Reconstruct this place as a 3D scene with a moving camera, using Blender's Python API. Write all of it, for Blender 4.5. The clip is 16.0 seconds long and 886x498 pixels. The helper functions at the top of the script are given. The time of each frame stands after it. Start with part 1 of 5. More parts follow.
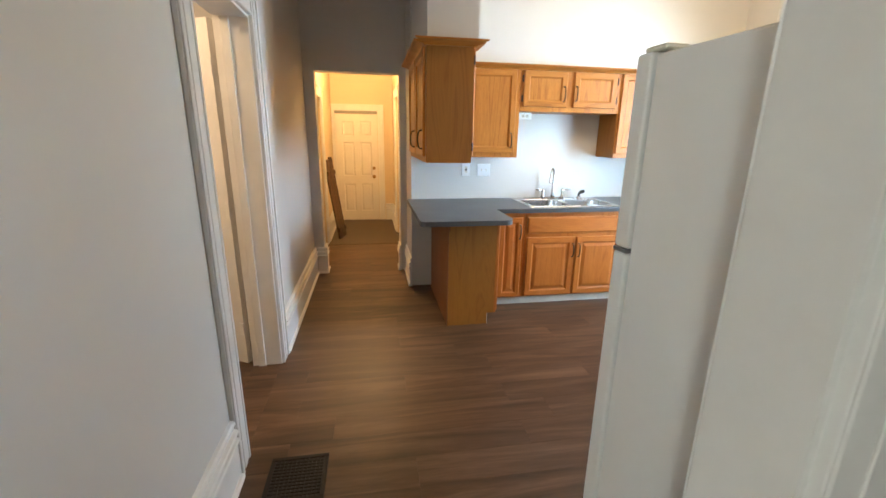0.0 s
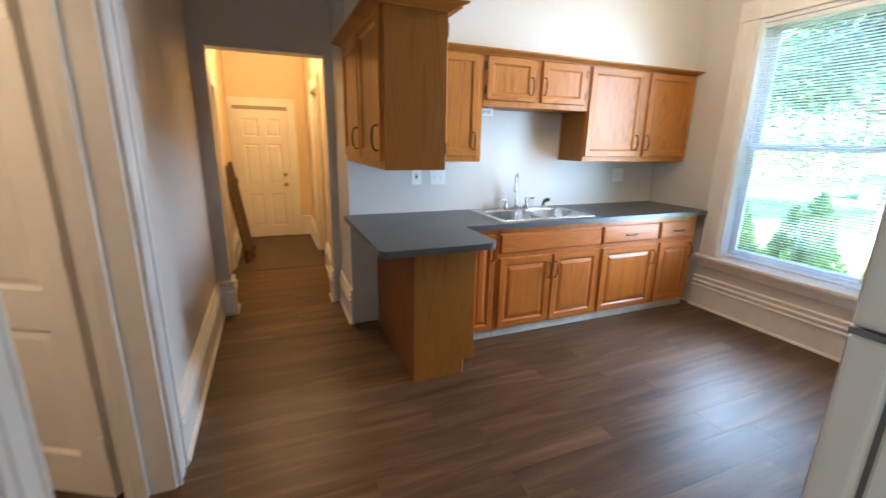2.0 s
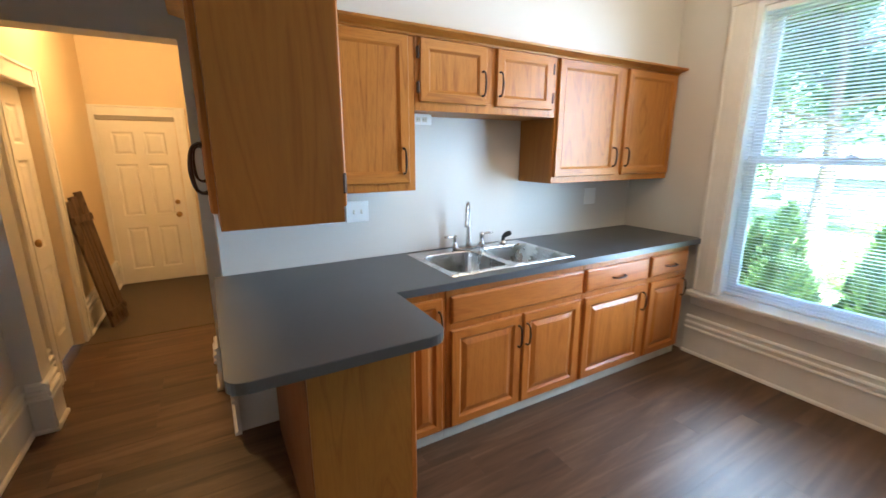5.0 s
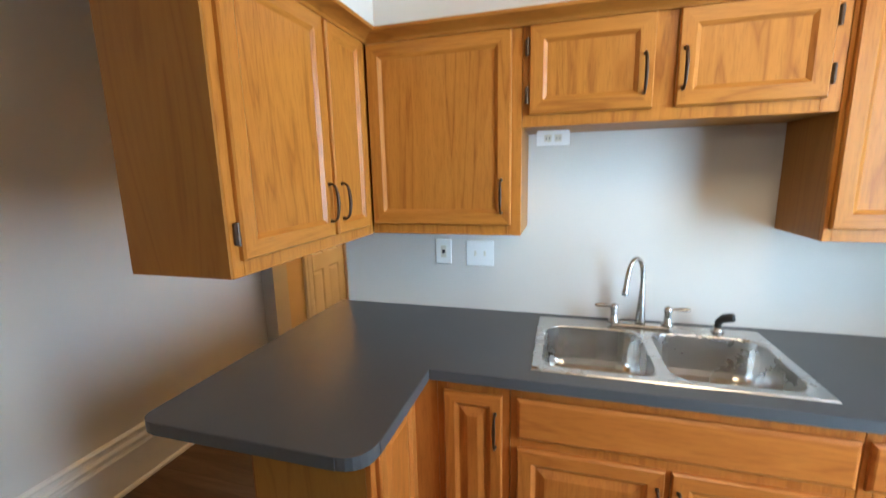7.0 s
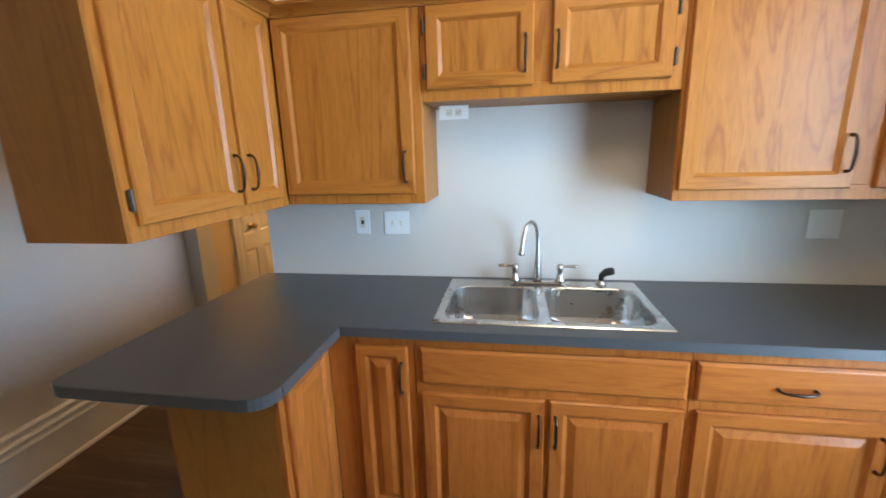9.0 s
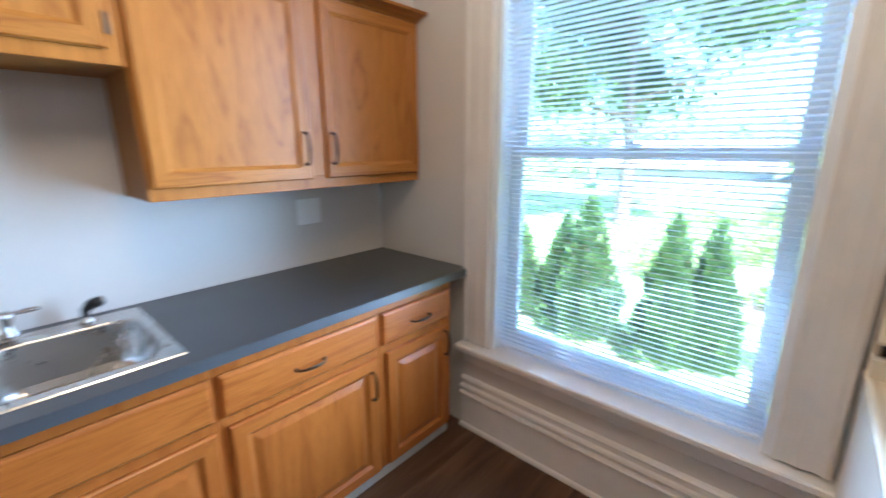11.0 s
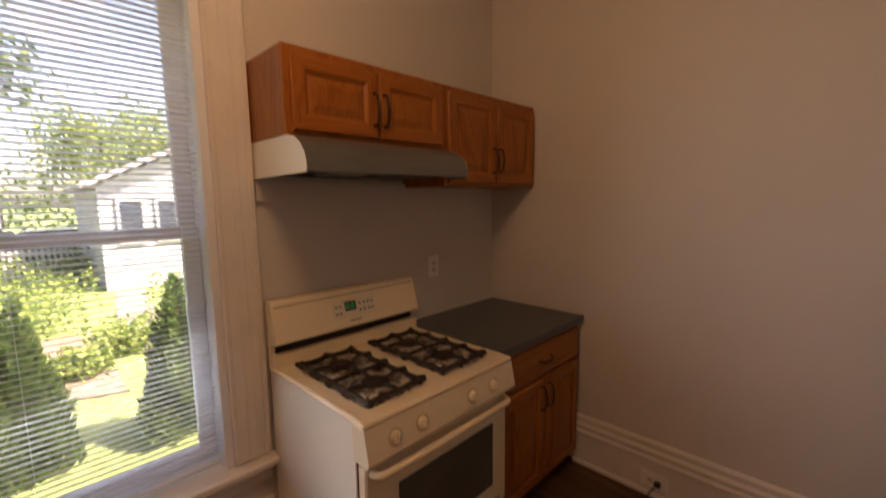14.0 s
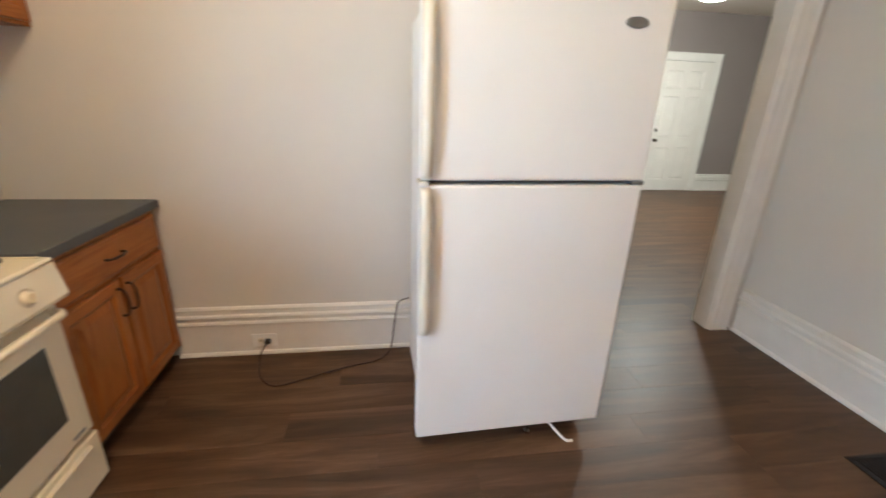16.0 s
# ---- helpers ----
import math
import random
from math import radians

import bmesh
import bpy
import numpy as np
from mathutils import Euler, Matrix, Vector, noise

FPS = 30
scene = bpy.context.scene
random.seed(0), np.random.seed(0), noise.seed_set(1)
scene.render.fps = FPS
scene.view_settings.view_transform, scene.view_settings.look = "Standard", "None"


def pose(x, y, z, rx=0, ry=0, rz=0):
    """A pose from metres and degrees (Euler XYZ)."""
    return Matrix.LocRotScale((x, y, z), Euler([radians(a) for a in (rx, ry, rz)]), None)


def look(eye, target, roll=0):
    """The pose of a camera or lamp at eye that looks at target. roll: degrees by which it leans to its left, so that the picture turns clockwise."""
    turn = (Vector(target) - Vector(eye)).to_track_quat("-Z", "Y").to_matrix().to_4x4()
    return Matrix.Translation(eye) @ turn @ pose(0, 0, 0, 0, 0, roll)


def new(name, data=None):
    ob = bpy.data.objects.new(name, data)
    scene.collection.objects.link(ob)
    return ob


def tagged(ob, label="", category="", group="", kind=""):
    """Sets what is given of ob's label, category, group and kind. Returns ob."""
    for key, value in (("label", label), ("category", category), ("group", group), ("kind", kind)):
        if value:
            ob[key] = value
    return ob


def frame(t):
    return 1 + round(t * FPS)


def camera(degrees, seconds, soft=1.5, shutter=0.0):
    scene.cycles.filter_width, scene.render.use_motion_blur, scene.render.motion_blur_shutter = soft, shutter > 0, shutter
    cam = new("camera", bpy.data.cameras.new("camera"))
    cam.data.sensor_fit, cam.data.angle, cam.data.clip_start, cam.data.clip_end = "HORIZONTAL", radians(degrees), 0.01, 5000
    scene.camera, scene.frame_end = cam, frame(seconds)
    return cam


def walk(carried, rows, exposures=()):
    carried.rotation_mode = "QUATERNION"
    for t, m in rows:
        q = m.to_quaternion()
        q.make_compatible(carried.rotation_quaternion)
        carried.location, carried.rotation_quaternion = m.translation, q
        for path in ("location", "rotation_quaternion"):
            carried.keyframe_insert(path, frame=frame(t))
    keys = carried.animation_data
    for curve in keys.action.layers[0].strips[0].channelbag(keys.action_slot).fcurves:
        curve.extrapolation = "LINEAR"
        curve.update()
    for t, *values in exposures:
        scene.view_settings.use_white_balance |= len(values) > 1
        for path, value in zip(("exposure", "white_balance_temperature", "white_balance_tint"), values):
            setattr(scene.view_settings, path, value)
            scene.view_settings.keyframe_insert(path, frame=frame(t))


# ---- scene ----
cam = camera(93.9, 16.0, 1.5, 0.4)
PATH = [
    (0, (0.285, 0.385, 1.517), (0.617, 2.286, 0.993), 0.8),
    (0.5, (0.192, 0.471, 1.511), (0.581, 2.34, 0.916), 2.7),
    (1, (0.222, 0.705, 1.481), (0.655, 2.58, 0.936), 2.0),
    (1.5, (0.209, 0.982, 1.498), (0.691, 2.858, 0.998), 2.2),
    (2, (0.128, 1.263, 1.484), (0.871, 3.05, 0.981), 1.1),
    (2.5, (0.122, 1.532, 1.476), (1.244, 3.122, 1.016), 0.8),
    (3, (0.095, 1.709, 1.509), (1.39, 3.164, 1.055), 0.9),
    (3.2, (0.091, 1.734, 1.514), (1.399, 3.172, 1.044), 0.3),
    (5.3, (0.786, 2.225, 1.54), (1.583, 4.007, 1.103), -1.6),
    (5.5, (0.886, 2.266, 1.534), (1.533, 4.109, 1.105), -2.7),
    (6, (1.273, 2.309, 1.557), (1.373, 4.242, 1.054), -0.9),
    (6.5, (1.569, 2.44, 1.535), (1.305, 4.358, 1.033), -1.8),
    (7, (1.787, 2.536, 1.587), (1.236, 4.425, 1.226), -1.3),
    (7.5, (1.994, 2.519, 1.664), (1.271, 4.368, 1.421), -0.2),
    (8, (2.013, 2.464, 1.65), (1.338, 4.314, 1.303), -0.7),
    (8.2, (1.995, 2.449, 1.617), (1.37, 4.294, 1.166), -1.3),
    (10.3, (2.066, 2.431, 1.528), (2.706, 4.267, 1.059), -1.2),
    (10.5, (2.098, 2.435, 1.55), (2.949, 4.181, 1.073), -0.8),
    (11, (2.24, 2.565, 1.513), (3.686, 3.86, 1.031), -0.2),
    (11.5, (2.365, 2.681, 1.439), (4.229, 3.272, 1.017), -1.5),
    (12, (2.333, 2.82, 1.502), (4.287, 2.532, 1.189), -0.6),
    (12.5, (2.194, 2.923, 1.597), (3.923, 1.949, 1.35), 0.2),
    (13, (2.084, 2.927, 1.645), (3.654, 1.689, 1.588), 1.4),
    (13.5, (2.07, 3.011, 1.665), (3.532, 1.646, 1.671), 0.5),
    (14, (2.083, 3.059, 1.603), (3.477, 1.646, 1.362), -0.8),
    (14.5, (2.124, 3.06, 1.492), (3.346, 1.569, 0.96), -0.9),
    (15, (2.175, 3.044, 1.472), (3.037, 1.358, 0.828), -0.0),
    (15.5, (2.127, 3.019, 1.441), (2.337, 1.136, 0.802), 0.9),
    (16, (2.045, 3.023, 1.424), (1.755, 1.162, 0.752), 2.0),
]
EXPOSURES = [(0.0, 4.3, 5050, 0), (0.5, 4.2, 5050, 0), (1.5, 3.95, 4950, 2), (3.0, 3.95, 4950, 3), (5.5, 3.8, 5000, 0), (6.5, 3.95, 5150, -1), (7.2, 3.75, 5150, 0), (8.0, 3.68, 5150, 0), (10.5, 3.6, 4600, 3), (11.0, 3.65, 4600, 6),
             (11.5, 3.35, 5050, 10), (12.0, 2.92, 6200, 20), (12.5, 2.4, 7200, 24), (13.5, 2.3, 7800, 31), (14.0, 2.4, 7700, 30), (14.5, 3.0, 7300, 26), (15.0, 3.45, 7000, 20), (15.5, 4.1, 5500, 4), (16.0, 4.4, 5200, 2)]
walk(cam, [(t, look(eye, target, roll)) for t, eye, target, roll in PATH], EXPOSURES)

# ---------- light ----------
world = bpy.data.worlds.new("sky")
scene.world = world
world.use_nodes = True
wn = world.node_tree.nodes
sky = wn.new("ShaderNodeTexSky")
sky.sky_type = 'NISHITA'
sky.sun_disc = False
sky.sun_elevation = radians(52)
sky.sun_rotation = radians(215)
sky.dust_density = 3.0
world.node_tree.links.new(sky.outputs[0], wn["Background"].inputs[0])
wn["Background"].inputs[1].default_value = 0.15

sun = bpy.data.lights.new("sun", 'SUN')
sun.energy, sun.angle, sun.color = 4.8, radians(0.6), (1.0, 0.96, 0.90)
new("sun", sun).matrix_world = look((-20, -28, 44), (0, 0, 0))


def lamp(name, place, watts, colour, radius):
    data = bpy.data.lights.new(name, 'POINT')
    data.energy, data.color, data.shadow_soft_size = watts, colour, radius
    ob = new(name, data)
    ob.location = place
    return ob


lamp("kitchen_lamp", (2.65, 2.80, 2.70), 3.7, (1.0, 0.66, 0.36), 0.22)
lamp("hall_lamp", (0.16, 6.35, 2.70), 5.0, (1.0, 0.54, 0.18), 0.10)
lamp("living_lamp", (-1.75, -1.9, 2.50), 3.2, (1.0, 0.82, 0.62), 0.12)
lamp("side_room_lamp", (-1.45, 2.3, 2.6), 3.2, (1.0, 0.60, 0.30), 0.12)
sky_in = bpy.data.lights.new("window_light", 'AREA')
sky_in.shape, sky_in.size, sky_in.size_y, sky_in.energy, sky_in.color, sky_in.spread = 'RECTANGLE', 0.50, 1.80, 1.85, (0.85, 0.925, 1.0), radians(92)
new("window_light", sky_in).matrix_world = look((3.745, 3.11, 1.47), (3.745 - 0.914, 3.11 + 0.407, 1.42))
sky_side = bpy.data.lights.new("window_side_light", 'AREA')
sky_side.shape, sky_side.size, sky_side.size_y, sky_side.energy, sky_side.color, sky_side.spread = 'RECTANGLE', 0.30, 1.70, 0.30, (0.88, 0.92, 1.0), radians(70)
new("window_side_light", sky_side).matrix_world = look((3.70, 3.40, 1.45), (3.70 - 0.70, 3.40 - 0.71, 1.40))
sky_low = bpy.data.lights.new("window_floor_light", 'AREA')
sky_low.shape, sky_low.size, sky_low.size_y, sky_low.energy, sky_low.color, sky_low.spread = 'RECTANGLE', 0.95, 0.40, 0.58, (0.80, 0.90, 1.0), radians(74)
new("window_floor_light", sky_low).matrix_world = look((3.825, 3.11, 1.0), (3.825 - 0.75, 3.11 - 0.2, 0.37))

# ---------- materials ----------
def nodes_of(name):
    m = bpy.data.materials.new(name)
    m.use_nodes = True
    nt = m.node_tree
    return m, nt, nt.nodes["Principled BSDF"]


def coords(nt, stretch, vary=True):
    tc = nt.nodes.new("ShaderNodeTexCoord")
    mp = nt.nodes.new("ShaderNodeMapping")
    mp.inputs["Scale"].default_value = stretch
    if vary:
        info = nt.nodes.new("ShaderNodeObjectInfo")
        mul = nt.nodes.new("ShaderNodeVectorMath")
        mul.operation = 'SCALE'
        mul.inputs[0].default_value = (7.3, 5.1, 3.7)
        nt.links.new(info.outputs["Random"], mul.inputs["Scale"])
        add = nt.nodes.new("ShaderNodeVectorMath")
        nt.links.new(tc.outputs["Object"], add.inputs[0])
        nt.links.new(mul.outputs[0], add.inputs[1])
        nt.links.new(add.outputs[0], mp.inputs[0])
    else:
        geo = nt.nodes.new("ShaderNodeNewGeometry")
        nt.links.new(geo.outputs["Position"], mp.inputs[0])
    return mp.outputs[0]


def noise_tex(nt, vec, scale, detail=4, rough=0.55, distort=0.0):
    n = nt.nodes.new("ShaderNodeTexNoise")
    n.inputs["Scale"].default_value, n.inputs["Detail"].default_value = scale, detail
    n.inputs["Roughness"].default_value, n.inputs["Distortion"].default_value = rough, distort
    nt.links.new(vec, n.inputs["Vector"])
    return n.outputs["Fac"]


def ramp(nt, fac, stops):
    r = nt.nodes.new("ShaderNodeValToRGB")
    while len(r.color_ramp.elements) < len(stops):
        r.color_ramp.elements.new(0.5)
    for e, (p, c) in zip(r.color_ramp.elements, stops):
        e.position, e.color = p, (*c, 1)
    nt.links.new(fac, r.inputs[0])
    return r.outputs[0]


def mix(nt, fac, a, b, kind='MIX'):
    m = nt.nodes.new("ShaderNodeMix")
    m.data_type, m.blend_type = 'RGBA', kind
    for sock, val in ((m.inputs[0], fac), (m.inputs[6], a), (m.inputs[7], b)):
        if isinstance(val, (int, float)):
            sock.default_value = val
        elif isinstance(val, tuple):
            sock.default_value = (*val, 1)
        else:
            nt.links.new(val, sock)
    return m.outputs[2]


def bump(nt, bsdf, height, strength, dist=0.002):
    b = nt.nodes.new("ShaderNodeBump")
    b.inputs["Strength"].default_value, b.inputs["Distance"].default_value = strength, dist
    nt.links.new(height, b.inputs["Height"])
    nt.links.new(b.outputs[0], bsdf.inputs["Normal"])


def to_range(nt, fac, lo, hi):
    m = nt.nodes.new("ShaderNodeMapRange")
    m.inputs["To Min"].default_value, m.inputs["To Max"].default_value = lo, hi
    nt.links.new(fac, m.inputs["Value"])
    return m.outputs[0]


def plain(name, c, rough=0.5, metal=0.0, spread=0.08, scale=6.0, grain=0.15, fine=180.0, spec=0.5):
    """Paint, plastic or metal with broad unevenness, fine relief and worn gloss."""
    m, nt, b = nodes_of(name)
    vec = coords(nt, (1, 1, 1), False)
    broad = noise_tex(nt, vec, scale, 5, 0.6)
    dark = tuple(v * (1 - spread) for v in c)
    lite = tuple(min(1, v * (1 + spread)) for v in c)
    nt.links.new(ramp(nt, broad, [(0.3, dark), (0.7, lite)]), b.inputs["Base Color"])
    f = noise_tex(nt, vec, fine, 3)
    nt.links.new(to_range(nt, broad, max(0.02, rough - 0.07), rough + 0.07), b.inputs["Roughness"])
    b.inputs["Metallic"].default_value = metal
    b.inputs["Specular IOR Level"].default_value = spec
    if grain:
        bump(nt, b, f, grain, 0.001)
    return m


def wood(name, light, mid, dark, axis, rough=0.36, freq=1.0, pore=0.36):
    """Varnished wood with growth rings and pores along one axis ('z' upright, 'h' level)."""
    m, nt, b = nodes_of(name)
    s = {'z': (1, 1, 0.10), 'h': (0.08, 0.08, 1), 'x': (0.06, 1, 1)}[axis]
    vec = coords(nt, s)
    wide = noise_tex(nt, vec, 5 * freq, 3, 0.5, 2.2)
    wave = nt.nodes.new("ShaderNodeMath")
    wave.operation = 'PINGPONG'
    mul = nt.nodes.new("ShaderNodeMath")
    mul.operation = 'MULTIPLY'
    mul.inputs[1].default_value = 7.0
    nt.links.new(wide, mul.inputs[0])
    nt.links.new(mul.outputs[0], wave.inputs[0])
    wave.inputs[1].default_value = 1.0
    fine = noise_tex(nt, vec, 150 * freq, 4, 0.7)
    base = ramp(nt, wave.outputs[0], [(0.0, dark), (0.18, mid), (0.55, light), (1.0, mid)])
    pores = ramp(nt, fine, [(0.34, (0.42, 0.36, 0.30)), (0.52, (1, 1, 1))])
    col = mix(nt, pore, base, pores, 'MULTIPLY')
    broad = noise_tex(nt, coords(nt, (1, 1, 0.5)), 3.0, 3)
    col = mix(nt, to_range(nt, broad, 0.0, 0.45), col, dark)
    nt.links.new(col, b.inputs["Base Color"])
    nt.links.new(to_range(nt, broad, rough - 0.06, rough + 0.1), b.inputs["Roughness"])
    b.inputs["Specular IOR Level"].default_value = 0.32
    bump(nt, b, fine, 0.12, 0.0006)
    return m


OAK = ((0.49, 0.205, 0.030), (0.43, 0.170, 0.022), (0.31, 0.112, 0.014))
RED = ((0.41, 0.148, 0.030), (0.34, 0.112, 0.020), (0.27, 0.080, 0.014))
oak_v = wood("oak_upright", *OAK, 'z')
oak_h = wood("oak_level", *OAK, 'h')
oak_base_v = wood("oak_base_upright", (0.47, 0.164, 0.026), (0.42, 0.138, 0.020), (0.33, 0.102, 0.014), 'z', 0.30)
oak_base_h = wood("oak_base_level", (0.47, 0.164, 0.026), (0.42, 0.138, 0.020), (0.33, 0.102, 0.014), 'h', 0.30)
red_v = wood("cherry_upright", *RED, 'z', 0.3)
red_h = wood("cherry_level", *RED, 'h', 0.3)
oak_panel = wood("oak_end_panel", (0.34, 0.150, 0.023), (0.31, 0.132, 0.020), (0.27, 0.110, 0.016), 'z', 0.42, 1.0, 0.14)
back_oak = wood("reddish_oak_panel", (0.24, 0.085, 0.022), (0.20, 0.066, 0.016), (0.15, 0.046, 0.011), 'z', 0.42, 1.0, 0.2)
board_wood = wood("weathered_board", (0.17, 0.105, 0.058), (0.11, 0.066, 0.038), (0.055, 0.034, 0.021), 'z', 0.7)

wall_paint = plain("greige_wall_paint", (0.66, 0.635, 0.59), 0.55, spread=0.03, scale=1.2, grain=0.25, fine=260)
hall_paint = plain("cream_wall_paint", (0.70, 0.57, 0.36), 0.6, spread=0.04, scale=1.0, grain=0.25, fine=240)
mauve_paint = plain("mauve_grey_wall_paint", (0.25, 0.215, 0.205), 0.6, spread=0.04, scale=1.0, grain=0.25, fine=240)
ceiling_paint = plain("ceiling_paint", (0.60, 0.55, 0.48), 0.7, spread=0.04, scale=1.0, grain=0.3, fine=200)
trim_paint = plain("white_gloss_paint", (0.78, 0.76, 0.72), 0.33, spread=0.05, scale=5, grain=0.12, fine=90)
door_paint = plain("white_door_paint", (0.76, 0.73, 0.68), 0.4, spread=0.04, scale=4, grain=0.15, fine=140)
vinyl = plain("white_vinyl", (0.83, 0.86, 0.89), 0.35, spread=0.03, grain=0.05)


def slat_vinyl():
    m, nt, b = nodes_of("thin_white_vinyl_slat")
    n = noise_tex(nt, coords(nt, (1, 1, 1), False), 6, 3)
    c = ramp(nt, n, [(0.3, (0.90, 0.92, 0.94)), (0.7, (0.92, 0.94, 0.96))])
    nt.links.new(c, b.inputs["Base Color"])
    b.inputs["Roughness"].default_value = 0.45
    tr = nt.nodes.new("ShaderNodeBsdfTranslucent")
    nt.links.new(c, tr.inputs[0])
    ms = nt.nodes.new("ShaderNodeMixShader")
    ms.inputs[0].default_value = 0.85
    nt.links.new(b.outputs[0], ms.inputs[1])
    nt.links.new(tr.outputs[0], ms.inputs[2])
    nt.links.new(ms.outputs[0], nt.nodes["Material Output"].inputs[0])
    return m


slat_white = slat_vinyl()
plate_white = plain("white_plastic_plate", (0.88, 0.88, 0.86), 0.35, spread=0.02, grain=0.0)
enamel = plain("bisque_enamel", (0.84, 0.75, 0.56), 0.22, spread=0.03, scale=3, grain=0.04)
enamel_side = plain("cream_enamel_side", (0.84, 0.81, 0.70), 0.35, spread=0.03, scale=3, grain=0.2, fine=220)
fridge_white = plain("textured_white_enamel", (0.86, 0.86, 0.83), 0.38, spread=0.02, scale=2.5, grain=0.45, fine=320)
fridge_trim = plain("cream_plastic_handle", (0.72, 0.68, 0.57), 0.35, spread=0.04, grain=0.05)
iron = plain("cast_iron_grate", (0.026, 0.018, 0.013), 0.5, spread=0.3, scale=40, grain=0.5, fine=160)
black = plain("black_plastic", (0.012, 0.012, 0.012), 0.35, spread=0.2, grain=0.1)
bronze = plain("dark_bronze_pull", (0.060, 0.036, 0.024), 0.33, 0.75, spread=0.25, scale=60, grain=0.1)
hinge_metal = plain("aged_bronze_hinge", (0.09, 0.06, 0.04), 0.45, 0.6, spread=0.3, scale=60, grain=0.1)
steel = plain("brushed_sink_steel", (0.60, 0.59, 0.57), 0.27, 1.0, spread=0.02, scale=5, grain=0.0)
nickel = plain("brushed_nickel", (0.52, 0.50, 0.47), 0.24, 1.0, spread=0.05, scale=20, grain=0.05)
hood_steel = plain("painted_hood_steel", (0.20, 0.205, 0.20), 0.36, 0.6, spread=0.05, scale=5, grain=0.08)
underside_black = plain("matt_black_paint", (0.010, 0.009, 0.008), 0.6, spread=0.3, scale=20, grain=0.3, spec=0.1)
dark_filter = plain("dark_filter_mesh", (0.10, 0.095, 0.085), 0.45, 0.6, spread=0.3, scale=60, grain=0.5)
brass = plain("aged_brass_knob", (0.42, 0.27, 0.10), 0.3, 1.0, spread=0.1, scale=30, grain=0.05)
register_metal = plain("dark_iron_register", (0.012, 0.010, 0.009), 0.45, 0.4, spread=0.25, scale=50, grain=0.3)
cord_brown = plain("brown_cord", (0.055, 0.028, 0.018), 0.5, spread=0.2, grain=0.0)
dial_tan = plain("printed_tan_dial", (0.60, 0.51, 0.36), 0.35, spread=0.1, grain=0.0)
badge_grey = plain("grey_badge", (0.22, 0.22, 0.22), 0.3, 0.5, spread=0.1, grain=0.0)
toe_white = plain("pale_toe_board", (0.60, 0.60, 0.53), 0.5, spread=0.1, scale=9, grain=0.2)
hall_vinyl = plain("dark_sheet_vinyl", (0.075, 0.050, 0.026), 0.5, spread=0.2, scale=7, grain=0.2)
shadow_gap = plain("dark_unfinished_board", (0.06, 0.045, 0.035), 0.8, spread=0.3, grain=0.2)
strip_grey = plain("dull_grey_metal_strip", (0.30, 0.28, 0.25), 0.5, 0.2, grain=0.1)
# white siding with the neighbour wall's shade put into its grey base
siding_white = plain("shaded_white_siding", (0.36, 0.37, 0.38), 0.55, spread=0.05, scale=2, grain=0.2)
shingle_grey = plain("grey_shingles", (0.36, 0.33, 0.31), 0.85, spread=0.25, scale=9, grain=0.6, fine=30)
dark_glass = plain("dark_house_window", (0.05, 0.06, 0.075), 0.08, spread=0.2, grain=0.0)
bark = plain("grey_bark", (0.11, 0.085, 0.062), 0.9, spread=0.35, scale=9, grain=0.9, fine=30)
gravel = plain("pale_garden_path", (0.19, 0.165, 0.13), 0.95, spread=0.3, scale=7, grain=0.9, fine=45)
earth = plain("bare_soil", (0.17, 0.125, 0.085), 0.95, spread=0.35, scale=5, grain=0.9, fine=30)


def scorched():
    """Pale burner steel with burnt-on dark spills."""
    m, nt, b = nodes_of("scorched_burner_tray")
    vec = coords(nt, (1, 1, 1), False)
    spill = noise_tex(nt, vec, 17, 4, 0.6, 0.6)
    fine = noise_tex(nt, vec, 120, 3, 0.6)
    c = ramp(nt, spill, [(0.36, (0.060, 0.040, 0.028)), (0.45, (0.32, 0.27, 0.21)), (0.52, (0.78, 0.75, 0.69))])
    nt.links.new(mix(nt, 0.3, c, ramp(nt, fine, [(0.3, (0.5, 0.45, 0.4)), (0.6, (1, 1, 1))]), 'MULTIPLY'), b.inputs["Base Color"])
    nt.links.new(to_range(nt, spill, 0.55, 0.22), b.inputs["Roughness"])
    b.inputs["Metallic"].default_value = 0.25
    bump(nt, b, fine, 0.3, 0.001)
    return m


tray_metal = scorched()


def laminate():
    m, nt, b = nodes_of("charcoal_laminate")
    vec = coords(nt, (1, 1, 1), False)
    speck = noise_tex(nt, vec, 420, 2, 0.7)
    broad = noise_tex(nt, vec, 2.5, 3)
    c = ramp(nt, speck, [(0.35, (0.052, 0.056, 0.062)), (0.65, (0.088, 0.092, 0.098))])
    nt.links.new(mix(nt, to_range(nt, broad, 0, 0.25), c, (0.10, 0.10, 0.10)), b.inputs["Base Color"])
    nt.links.new(to_range(nt, broad, 0.28, 0.42), b.inputs["Roughness"])
    bump(nt, b, speck, 0.06, 0.0005)
    return m


counter_mat = laminate()


